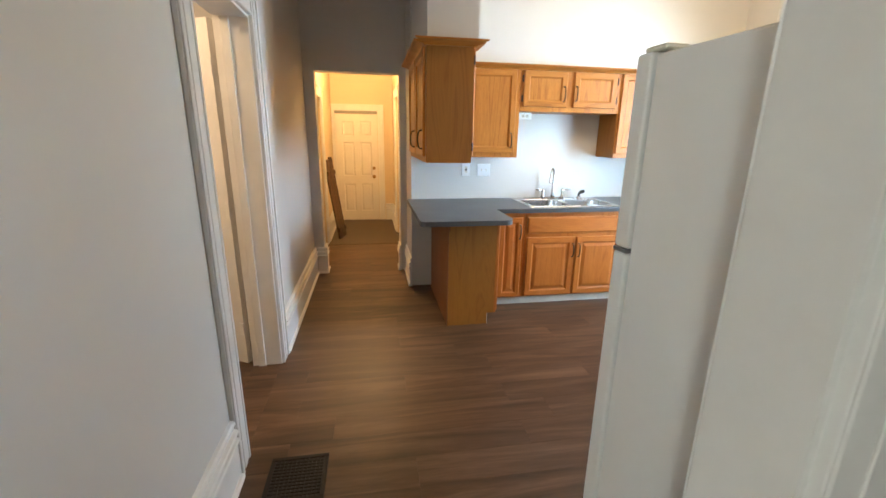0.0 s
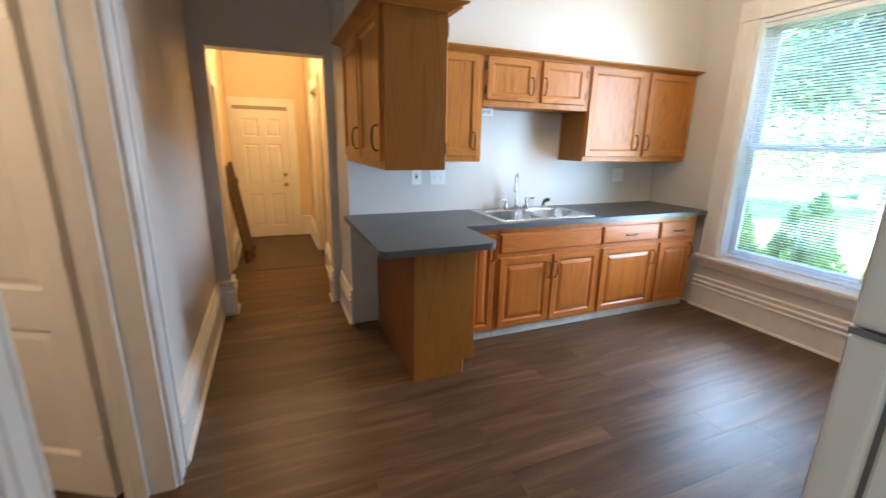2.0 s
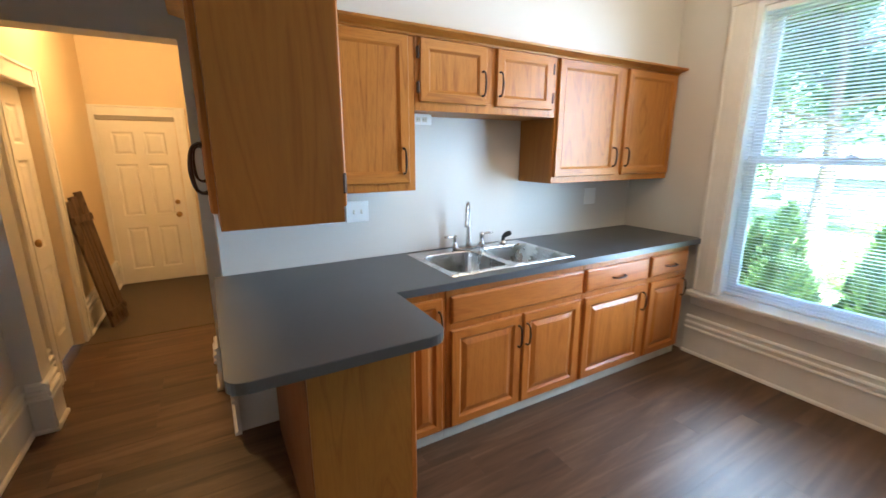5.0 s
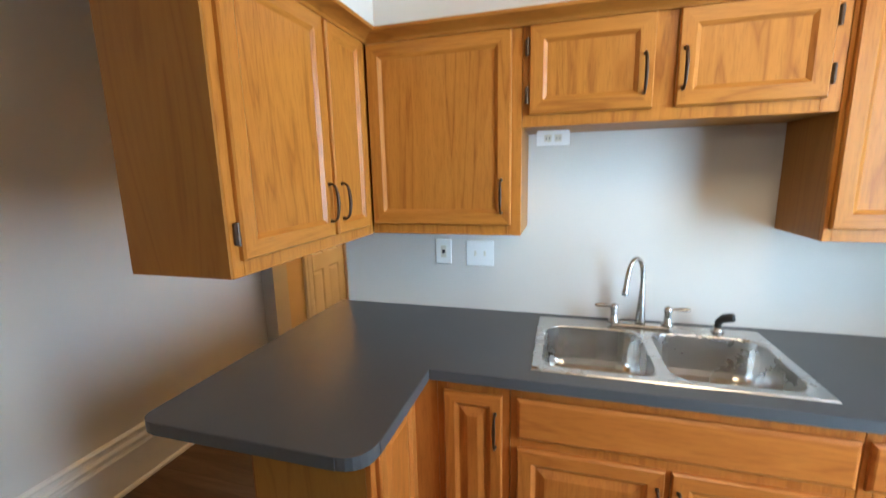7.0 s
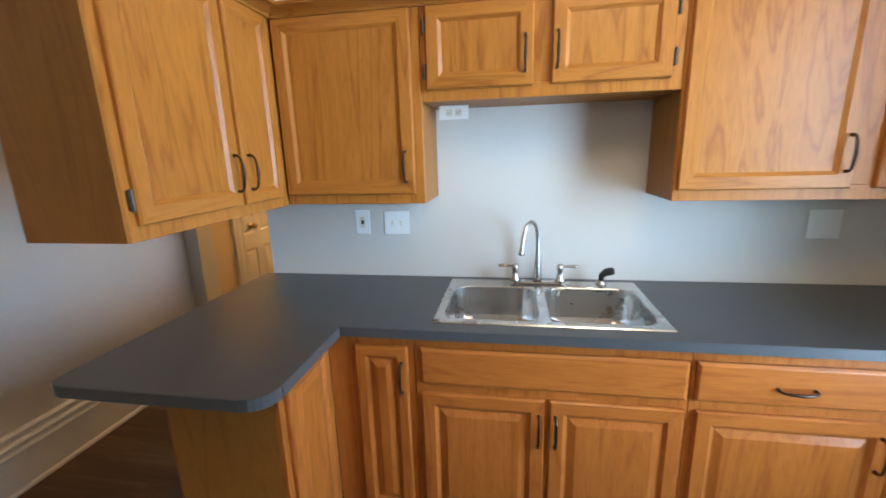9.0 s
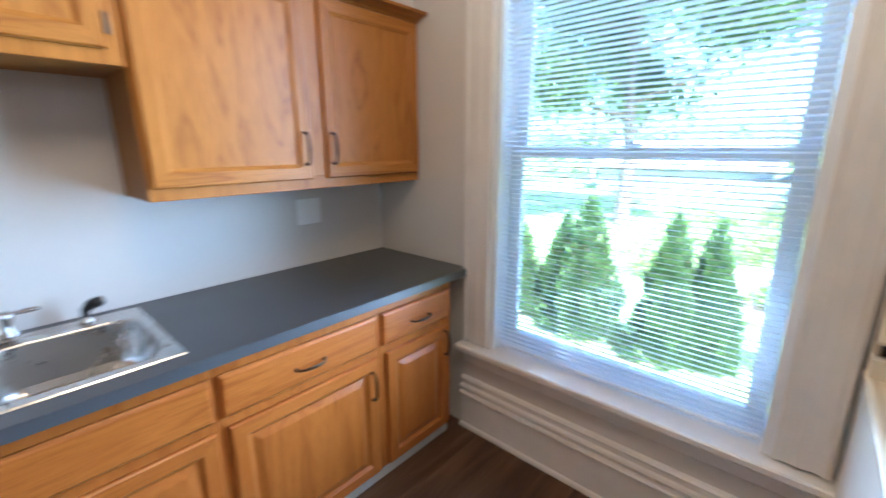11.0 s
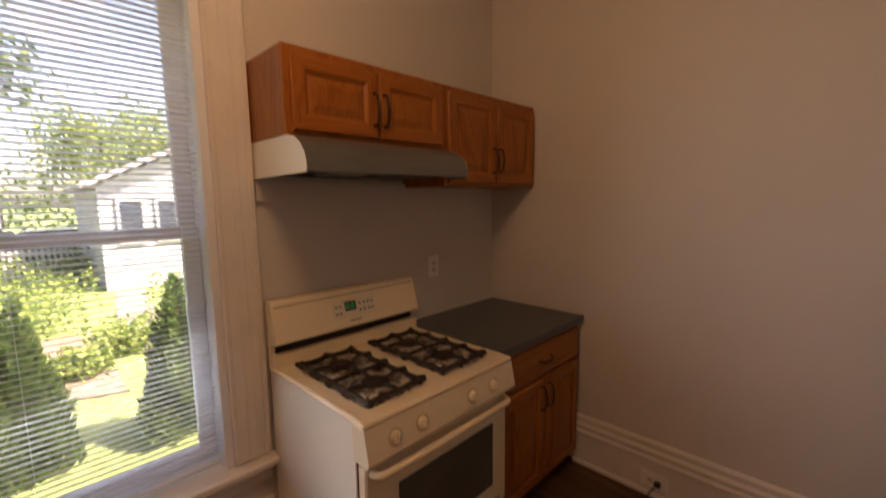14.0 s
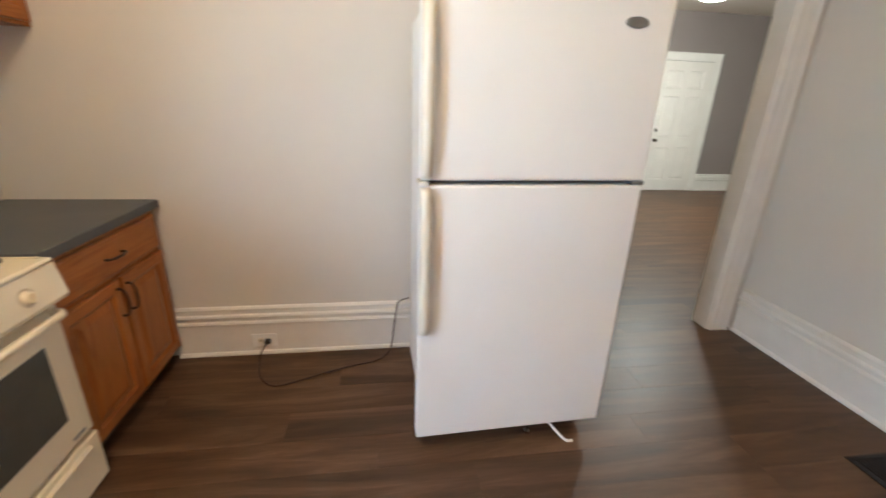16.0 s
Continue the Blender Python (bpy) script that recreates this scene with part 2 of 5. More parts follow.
def planks_mat():
    m, nt, b = nodes_of("walnut_vinyl_plank")
    info = nt.nodes.new("ShaderNodeObjectInfo")
    island = nt.nodes.new("ShaderNodeNewGeometry")
    pick = nt.nodes.new("ShaderNodeMath")
    pick.operation = 'ADD'
    nt.links.new(info.outputs["Random"], pick.inputs[0])
    nt.links.new(island.outputs["Random Per Island"], pick.inputs[1])
    mp = nt.nodes.new("ShaderNodeMapping")
    mp.inputs["Scale"].default_value = (0.10, 1, 1)
    add = nt.nodes.new("ShaderNodeVectorMath")
    sc = nt.nodes.new("ShaderNodeVectorMath")
    sc.operation = 'SCALE'
    sc.inputs[0].default_value = (41.0, 17.0, 0.0)
    nt.links.new(pick.outputs[0], sc.inputs["Scale"])
    nt.links.new(island.outputs["Position"], add.inputs[0])
    nt.links.new(sc.outputs[0], add.inputs[1])
    nt.links.new(add.outputs[0], mp.inputs[0])
    vec = mp.outputs[0]
    streak = noise_tex(nt, vec, 9, 5, 0.6, 0.8)
    fine = noise_tex(nt, vec, 120, 4, 0.7)
    c = ramp(nt, streak, [(0.27, (0.038, 0.020, 0.010)), (0.5, (0.098, 0.053, 0.027)), (0.73, (0.182, 0.106, 0.058))])
    c = mix(nt, 0.4, c, ramp(nt, fine, [(0.3, (0.6, 0.58, 0.56)), (0.6, (1, 1, 1))]), 'MULTIPLY')
    tone = ramp(nt, info.outputs["Random"], [(0.0, (0.90, 0.90, 0.90)), (1.0, (1.10, 1.08, 1.07))])
    c = mix(nt, 1.0, c, tone, 'MULTIPLY')
    nt.links.new(c, b.inputs["Base Color"])
    nt.links.new(to_range(nt, streak, 0.36, 0.50), b.inputs["Roughness"])
    b.inputs["Specular IOR Level"].default_value = 0.36
    bump(nt, b, fine, 0.15, 0.0006)
    return m


plank_mat = planks_mat()


def leaf_mat(name, dark, light):
    m, nt, b = nodes_of(name)
    geo = nt.nodes.new("ShaderNodeNewGeometry")
    c = ramp(nt, geo.outputs["Random Per Island"], [(0.0, dark), (1.0, light)])
    nt.links.new(c, b.inputs["Base Color"])
    b.inputs["Roughness"].default_value = 0.6
    tr = nt.nodes.new("ShaderNodeBsdfTranslucent")
    nt.links.new(c, tr.inputs[0])
    ms = nt.nodes.new("ShaderNodeMixShader")
    ms.inputs[0].default_value = 0.5
    nt.links.new(b.outputs[0], ms.inputs[1])
    nt.links.new(tr.outputs[0], ms.inputs[2])
    nt.links.new(ms.outputs[0], nt.nodes["Material Output"].inputs[0])
    return m


arb_leaf = leaf_mat("arborvitae_spray", (0.040, 0.085, 0.026), (0.17, 0.25, 0.07))
tree_leaf = leaf_mat("broad_leaf", (0.045, 0.090, 0.028), (0.13, 0.19, 0.055))
bush_leaf = leaf_mat("bright_leaf", (0.12, 0.19, 0.045), (0.30, 0.37, 0.10))


def lawn_mat():
    m, nt, b = nodes_of("sunlit_lawn")
    vec = coords(nt, (1, 1, 1), False)
    a, f = noise_tex(nt, vec, 0.5, 5, 0.6), noise_tex(nt, vec, 22, 4, 0.7)
    c = ramp(nt, a, [(0.3, (0.11, 0.16, 0.045)), (0.7, (0.23, 0.29, 0.10))])
    nt.links.new(mix(nt, 0.6, c, ramp(nt, f, [(0.3, (0.5, 0.5, 0.45)), (0.7, (1.2, 1.2, 1.0))]), 'MULTIPLY'), b.inputs["Base Color"])
    b.inputs["Roughness"].default_value = 0.9
    bump(nt, b, f, 0.8, 0.03)
    return m


lawn = lawn_mat()


def clear_glass():
    m, nt, b = nodes_of("window_glass")
    b.inputs["Base Color"].default_value = (0.96, 0.98, 0.98, 1)
    b.inputs["Transmission Weight"].default_value = 1.0
    b.inputs["Roughness"].default_value = 0.0
    b.inputs["IOR"].default_value = 1.45
    return m


glass = clear_glass()


def oven_glass():
    m, nt, b = nodes_of("smoked_reflecting_glass")
    vec = coords(nt, (1, 1, 1), False)
    n = noise_tex(nt, vec, 5, 4)
    # smoked glass, its base greyed to carry the room's reflection
    nt.links.new(ramp(nt, n, [(0.3, (0.085, 0.085, 0.075)), (0.7, (0.115, 0.112, 0.098))]), b.inputs["Base Color"])
    nt.links.new(to_range(nt, n, 0.07, 0.16), b.inputs["Roughness"])
    return m


smoked = oven_glass()


def glowing(name, c, power):
    m, nt, b = nodes_of(name)
    b.inputs["Emission Color"].default_value = (*c, 1)
    b.inputs["Emission Strength"].default_value = power
    b.inputs["Base Color"].default_value = (*c, 1)
    return m


shade_glow = glowing("lit_frosted_shade", (1.0, 0.90, 0.72), 7.0)
digit_green = glowing("green_clock_digit", (0.05, 0.8, 0.2), 0.03)


# ---------- mesh helpers ----------
PLACE = {}


def thing(name, at, label, category, group="", kind=""):
    ob = new(name)
    ob.empty_display_size = 0.1
    ob.location = at
    PLACE[ob.name] = Vector(at)
    return tagged(ob, label, category, group, kind)


def link_mesh(name, bm, mats, parent=None, smooth=False):
    bmesh.ops.recalc_face_normals(bm, faces=bm.faces)
    pts = [v.co for v in bm.verts]
    lo = Vector([min(p[i] for p in pts) for i in range(3)])
    hi = Vector([max(p[i] for p in pts) for i in range(3)])
    mid = (lo + hi) / 2
    mid.z = lo.z
    bmesh.ops.translate(bm, verts=bm.verts, vec=-mid)
    me = bpy.data.meshes.new(name)
    bm.to_mesh(me)
    bm.free()
    for m in (mats if isinstance(mats, (list, tuple)) else [mats]):
        me.materials.append(m)
    if smooth:
        me.shade_smooth()
    ob = new(name, me)
    ob.location = mid
    PLACE[ob.name] = mid.copy()
    if parent is not None:
        ob.parent = parent
        ob.matrix_parent_inverse = Matrix.Translation(-world_of(parent))
    return ob


def world_of(ob):
    return PLACE[ob.name]


def part(name, bm, mats, parent, label="", smooth=False):
    ob = link_mesh(name, bm, mats, parent, smooth)
    return tagged(ob, label)


def solid(name, bm, mats, label, category, group="", kind="", smooth=False):
    return tagged(link_mesh(name, bm, mats, None, smooth), label, category, group, kind)


def box(bm, x0, x1, y0, y1, z0, z1, bev=0.0, mi=0):
    vs = [bm.verts.new((x, y, z)) for x in (x0, x1) for y in (y0, y1) for z in (z0, z1)]
    fs = [bm.faces.new([vs[i] for i in q]) for q in ((0, 1, 3, 2), (4, 6, 7, 5), (0, 4, 5, 1), (2, 3, 7, 6), (0, 2, 6, 4), (1, 5, 7, 3))]
    if bev:
        es = list({e for f in fs for e in f.edges})
        r = bmesh.ops.bevel(bm, geom=es, offset=bev, segments=1, affect='EDGES', profile=0.5)
        fs = [f for f in fs if f.is_valid] + [f for f in r["faces"] if f.is_valid]
    for f in fs:
        f.material_index = mi
    return bm


def boxes(*rows, bev=0.0):
    bm = bmesh.new()
    for r in rows:
        box(bm, *r[:6], bev=bev, mi=r[6] if len(r) > 6 else 0)
    return bm


def prism(bm, outline, axis, a0, a1, mi=0):
    """Extrude an outline along an axis; outline points are the other two axes in order."""
    def at(p, a):
        return {'x': (a, p[0], p[1]), 'y': (p[0], a, p[1]), 'z': (p[0], p[1], a)}[axis]
    lo = [bm.verts.new(at(p, a0)) for p in outline]
    hi = [bm.verts.new(at(p, a1)) for p in outline]
    n = len(outline)
    fs = [bm.faces.new(lo), bm.faces.new(hi[::-1])]
    fs += [bm.faces.new((lo[i], lo[(i + 1) % n], hi[(i + 1) % n], hi[i])) for i in range(n)]
    for f in fs:
        f.material_index = mi
    return bm


def tube(bm, pts, radius, seg=8):
    """A round rod along points; radius may be a list."""
    pts = [Vector(p) for p in pts]
    rs = radius if isinstance(radius, (list, tuple)) else [radius] * len(pts)
    rings = []
    up = None
    for i, p in enumerate(pts):
        d = (pts[min(i + 1, len(pts) - 1)] - pts[max(i - 1, 0)]).normalized()
        if up is None:
            up = d.orthogonal().normalized()
        side = d.cross(up).normalized()
        up = side.cross(d).normalized()
        rings.append([bm.verts.new(p + rs[i] * (math.cos(a) * up + math.sin(a) * side)) for a in [2 * math.pi * k / seg for k in range(seg)]])
    for a, b in zip(rings, rings[1:]):
        for k in range(seg):
            bm.faces.new((a[k], a[(k + 1) % seg], b[(k + 1) % seg], b[k]))
    bm.faces.new(rings[0][::-1])
    bm.faces.new(rings[-1])
    return bm


def lathe(bm, base, axis, profile, seg=16):
    """Turned shape: profile of (distance along the axis, radius)."""
    base, axis = Vector(base), Vector(axis).normalized()
    return tube(bm, [base + axis * d for d, r in profile], [max(r, 1e-4) for d, r in profile], seg)


def bend(pts, n=6):
    """Round a polyline by sampling a smooth curve through its points."""
    pts = [Vector(p) for p in pts]
    ext = [2 * pts[0] - pts[1]] + pts + [2 * pts[-1] - pts[-2]]
    out = []
    for i in range(1, len(ext) - 2):
        for k in range(n):
            t = k / n
            a, b, c, d = ext[i - 1], ext[i], ext[i + 1], ext[i + 2]
            out.append(0.5 * (2 * b + (c - a) * t + (2 * a - 5 * b + 4 * c - d) * t * t + (3 * b - a - 3 * c + d) * t ** 3))
    return out + [pts[-1]]


class Face:
    """A flat face to mount things on: origin, level direction u, outward direction w; v is up."""

    def __init__(self, o, u, w):
        self.o, self.u, self.w = Vector(o), Vector(u), Vector(w)

    def at(self, u, v, w=0.0):
        return self.o + self.u * u + Vector((0, 0, v)) + self.w * w


def ringed(bm, face, u0, u1, v0, v1, rings, close=True, mis=(0, 1)):
    """Rectangular rings of (inset, depth), the last one filled; sides get mis[0], top and bottom mis[1]."""
    loops = []
    for inset, depth in rings:
        loops.append([bm.verts.new(face.at(*p, depth)) for p in
                      ((u0 + inset, v0 + inset), (u1 - inset, v0 + inset), (u1 - inset, v1 - inset), (u0 + inset, v1 - inset))])
    for a, b in zip(loops, loops[1:]):
        for k in range(4):
            f = bm.faces.new((a[k], a[(k + 1) % 4], b[(k + 1) % 4], b[k]))
            f.material_index = mis[1] if k % 2 == 0 else mis[0]
    if close:
        bm.faces.new(loops[-1]).material_index = mis[0]
    return bm


def pull(parent, face, u, v, upright=True, length=0.125, mat=None):
    """An arched bar pull with two flared feet."""
    bm = bmesh.new()
    h = length / 2
    def p(s, w):
        return face.at(u, v + s, w) if upright else face.at(u + s, v, w)
    tube(bm, bend([p(-h, 0.0), p(-h, 0.014), p(-h * 0.75, 0.027), p(0, 0.033), p(h * 0.75, 0.027), p(h, 0.014), p(h, 0.0)], 3),
         [0.0075, 0.006, 0.0055] + [0.0045] * 3 + [0.005, 0.0055, 0.006, 0.0065, 0.006, 0.0055, 0.005] + [0.0045] * 3 + [0.0055, 0.006, 0.0075], 8)
    return part("handle", bm, mat or bronze, parent, "dark bronze arched pull", True)


def hinge(parent, face, u, v):
    bm = bmesh.new()
    lo, hi = face.at(u - 0.008, v - 0.028, 0.0), face.at(u + 0.008, v + 0.028, 0.012)
    box(bm, *sorted((lo.x, hi.x)), *sorted((lo.y, hi.y)), lo.z, hi.z, bev=0.003)
    tube(bm, [face.at(u, v - 0.03, 0.012), face.at(u, v + 0.03, 0.012)], 0.005, 8)
    return part("hinge", bm, hinge_metal, parent)


def cab_door(parent, face, u0, u1, v0, v1, mats, raised=False, handle=None, hinges=None, name="door"):
    """A framed cabinet door: frame, panel, pull and hinges."""
    sw = 0.055 if u1 - u0 > 0.3 else 0.045
    bm = ringed(bmesh.new(), face, u0, u1, v0, v1,
                [(0.012, 0.001), (0.0, 0.001), (0.0, 0.013), (0.005, 0.019), (sw - 0.006, 0.019), (sw - 0.002, 0.016), (sw + 0.008, 0.009)], close=False)
    d = part(name, bm, mats, parent)
    if raised:
        rings = [(sw + 0.007, 0.008), (sw + 0.013, 0.008), (sw + 0.040, 0.0175), (sw + 0.044, 0.0178)]
    else:
        rings = [(sw + 0.007, 0.0085), (sw + 0.010, 0.0085)]
    part("panel", ringed(bmesh.new(), face, u0, u1, v0, v1, rings, mis=(0, 0)), mats[0], d)
    top = Face(face.at(0, 0, 0.019), face.u, face.w)
    if handle:
        pull(d, top, *handle)
    if hinges is not None:
        for v in (v0 + 0.07, v1 - 0.07):
            hinge(d, face, hinges, v)
    return d


def drawer_front(parent, face, u0, u1, v0, v1, mats, handle=None, name="drawer"):
    bm = ringed(bmesh.new(), face, u0, u1, v0, v1, [(0.012, 0.001), (0.0, 0.001), (0.0, 0.011), (0.007, 0.017), (0.012, 0.019)], mis=(1, 1))
    d = part(name, bm, mats, parent)
    if handle:
        pull(d, Face(face.at(0, 0, 0.019), face.u, face.w), *handle)
    return d


def face_frame(parent, face, bars, mats):
    """Stiles and rails: rows of (u0, u1, v0, v1, level?)."""
    bm = bmesh.new()
    for u0, u1, v0, v1, level in bars:
        a, b = face.at(u0, v0, -0.019), face.at(u1, v1, 0.0)
        box(bm, *sorted((a.x, b.x)), *sorted((a.y, b.y)), v0, v1, bev=0.0015, mi=int(level))
    return part("face_frame", bm, mats, parent)


def fbox(bm, face, u0, u1, v0, v1, w0, w1, bev=0.0, mi=0):
    a, b = face.at(u0, v0, w0), face.at(u1, v1, w1)
    return box(bm, *sorted((a.x, b.x)), *sorted((a.y, b.y)), *sorted((a.z, b.z)), bev=bev, mi=mi)


# ---------- the setting ----------
XL, XR, YF, YS, YH, YE, TOP = -0.36, 3.835, 0.80, 4.49, 5.04, 8.12, 2.94
XP = 0.675          # side of the chase beside the passage


def wall(name, rows, mat=None, label="smooth greige painted plaster wall"):
    return solid(name, boxes(*rows), mat or wall_paint, label, "wall", kind="structure")


WY0, WY1, WZ0, WZ1 = 2.535, 3.685, 0.50, 2.47     # window opening
wall("wall_east", [(XR, 4.03, 0.68, WY0, -0.1, TOP), (XR, 4.03, WY1, 5.2, -0.1, TOP), (XR, 4.03, WY0, WY1, -0.1, WZ0), (XR, 4.03, WY0, WY1, WZ1, TOP)])
wall("wall_north", [(XP, XR, YS, 5.2, -0.1, TOP)])
wall("wall_passage", [(XL, -0.255, YH, 5.2, -0.1, TOP), (0.605, XP, YH, 5.2, -0.1, TOP), (-0.255, 0.605, YH, 5.2, 2.145, TOP)])
DY0, DY1, DZ = 2.205, 3.075, 2.15                   # side door opening
wall("wall_west", [(-0.535, XL, 0.80, DY0, -0.1, TOP), (-0.535, XL, DY1, 5.2, -0.1, TOP), (-0.535, XL, DY0, DY1, DZ, TOP)])
OX0, OX1, OZ = -0.17, 0.735, 2.45                 # cased opening to the living room
wall("wall_south", [(OX1, 4.03, 0.68, YF, -0.1, TOP), (-5.3, OX0, 0.68, YF, -0.1, TOP), (OX0, OX1, 0.68, YF, OZ, TOP)])
HY0, HY1, HZ = 5.68, 6.37, 1.99                   # hall side door
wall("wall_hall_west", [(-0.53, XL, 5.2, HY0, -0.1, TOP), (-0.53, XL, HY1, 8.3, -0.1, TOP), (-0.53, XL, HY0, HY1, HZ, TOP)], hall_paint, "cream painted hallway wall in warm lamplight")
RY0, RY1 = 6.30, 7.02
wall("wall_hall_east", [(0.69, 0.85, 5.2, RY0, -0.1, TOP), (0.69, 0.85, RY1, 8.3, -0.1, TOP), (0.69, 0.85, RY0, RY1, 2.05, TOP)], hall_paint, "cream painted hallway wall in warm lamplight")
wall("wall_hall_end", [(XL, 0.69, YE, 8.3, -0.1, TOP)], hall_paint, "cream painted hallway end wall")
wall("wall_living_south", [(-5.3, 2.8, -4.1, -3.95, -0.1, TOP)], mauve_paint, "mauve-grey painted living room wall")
wall("wall_living_west", [(-5.3, -5.15, -3.95, 0.68, -0.1, TOP)])
wall("wall_living_east", [(2.65, 2.8, -3.95, 0.68, -0.1, TOP)])
wall("wall_side_room", [(-2.5, -2.4, 0.8, 5.2, -0.1, TOP), (-2.4, -0.535, 4.6, 4.7, -0.1, TOP), (-2.4, -0.535, 1.2, 1.3, -0.1, TOP)])
solid("ceiling", boxes((-5.3, 4.03, -4.1, 8.3, TOP, 3.06)), ceiling_paint, "plain painted plaster ceiling", "ceiling", kind="structure")
# boxed soffits over the wall cabinets
wall("soffit", [(1.04, XR - 0.002, 4.178, YS - 0.002, 2.138, TOP - 0.002)], None, "greige boxed soffit above the wall cabinets")
wall("soffit", [(0.685, 1.04, 3.40, YS - 0.002, 2.138, TOP - 0.002)], None, "greige boxed soffit above the peninsula cabinets")

BASE = [(0, 0), (0.036, 0), (0.036, 0.010), (0.030, 0.019), (0.020, 0.021), (0.020, 0.192), (0.031, 0.196), (0.035, 0.203), (0.030, 0.212), (0.017, 0.215),
        (0.017, 0.232), (0.029, 0.236), (0.034, 0.244), (0.029, 0.254), (0.015, 0.258), (0.013, 0.276), (0.022, 0.281), (0.024, 0.291), (0.015, 0.300), (0, 0.302)]


def baseboard(name, axis, line, side, a0, a1):
    """Tall moulded baseboard on a wall face; side is the outward sign."""
    bm = prism(bmesh.new(), [(line + side * d, z + 0.0005) for d, z in BASE], 'y' if axis == 'y' else 'x', a0, a1)
    return solid(name, bm, trim_paint, "tall white moulded wooden baseboard", "baseboard", kind="structure")


baseboard("baseboard", 'y', XR, -1, 2.39, 3.845)
baseboard("baseboard", 'x', YF, 1, 0.87, 3.19)
baseboard("baseboard", 'y', XL, 1, 0.82, 2.07)
baseboard("baseboard", 'y', XL, 1, 3.21, YH)
baseboard("baseboard", 'x', YH, -1, XL + 0.034, -0.225)
baseboard("baseboard", 'y', -0.255, 1, YH - 0.03, 5.225)
baseboard("baseboard", 'y', XP, -1, YS - 0.03, YH)
baseboard("baseboard", 'y', 0.605, -1, YH - 0.03, 5.225)
baseboard("baseboard", 'y', XL, 1, 5.2, 5.55)
baseboard("baseboard", 'y', XL, 1, 6.505, YE)
baseboard("baseboard", 'y', 0.69, -1, 5.2, 6.165)
baseboard("baseboard", 'y', 0.69, -1, 7.155, YE)
baseboard("baseboard", 'x', YE, -1, 0.545, 0.668)
baseboard("baseboard", 'x', -3.95, 1, -5.15, -3.735)
baseboard("baseboard", 'x', -3.95, 1, -2.485, 2.65)


def casing(name, face, u0, u1, v0, v1, width=0.132, rosette=False, thick=0.02):
    """Moulded casing round an opening: two legs and a head."""
    bm = bmesh.new()

    def leg(a, b, lo, hi, outer):
        fbox(bm, face, a, b, lo, hi, 0.0, thick, 0.002)
        o = a if outer < 0 else b - 0.022
        fbox(bm, face, o, o + 0.022, lo, hi, thick, thick + 0.010, 0.003)
        i = b - 0.016 if outer < 0 else a
        fbox(bm, face, i, i + 0.016, lo, hi, thick, thick + 0.005, 0.002)
        c = (a + b) / 2
        fbox(bm, face, c - 0.018, c + 0.018, lo, hi, thick, thick + 0.004, 0.0018)
    leg(u0 - width, u0, v0, v1 + (0 if rosette else width), -1)
    leg(u1, u1 + width, v0, v1 + (0 if rosette else width), 1)
    h0, h1 = (u0, u1)
    fbox(bm, face, h0, h1, v1, v1 + width, 0.0, thick, 0.002)
    fbox(bm, face, h0, h1, v1 + width - 0.022, v1 + width, thick, thick + 0.010, 0.003)
    fbox(bm, face, h0, h1, v1, v1 + 0.016, thick, thick + 0.005, 0.002)
    if rosette:
        for c in (u0 - width / 2, u1 + width / 2):
            fbox(bm, face, c - width / 2 - 0.003, c + width / 2 + 0.003, v1, v1 + width, 0.0, thick + 0.012, 0.003)
            mid = face.at(c, v1 + width / 2, thick + 0.012)
            lathe(bm, mid, face.w, [(0, 0.045), (0.005, 0.043), (0.003, 0.034), (0.003, 0.020), (0.008, 0.014), (0.010, 0.001)], 20)
    return solid(name, bm, trim_paint, "white painted moulded wooden casing", "casing", kind="structure")


east = Face((XR, 0, 0), (0, 1, 0), (-1, 0, 0))
west = Face((XL, 0, 0), (0, 1, 0), (1, 0, 0))
south = Face((0, YF, 0), (1, 0, 0), (0, 1, 0))
south_back = Face((0, 0.68, 0), (1, 0, 0), (0, -1, 0))
hall_end = Face((0, YE, 0), (1, 0, 0), (0, -1, 0))
hall_east = Face((0.69, 0, 0), (0, 1, 0), (-1, 0, 0))
living_south = Face((0, -3.95, 0), (1, 0, 0), (0, 1, 0))
casing("door_trim", west, DY0, DY1, 0.0, DZ)
casing("opening_trim", south, OX0, OX1, 0.0, OZ)
casing("opening_trim", south_back, OX0, OX1, 0.0, OZ)
casing("hall_door_trim", west, HY0, HY1, 0.0, HZ)
casing("hall_door_trim", hall_east, RY0, RY1, 0.0, 2.05)
casing("back_door_trim", hall_end, -0.305, 0.425, 0.0, 1.93, 0.11)
casing("front_door_trim", living_south, -3.60, -2.62, 0.0, 2.20, 0.13)
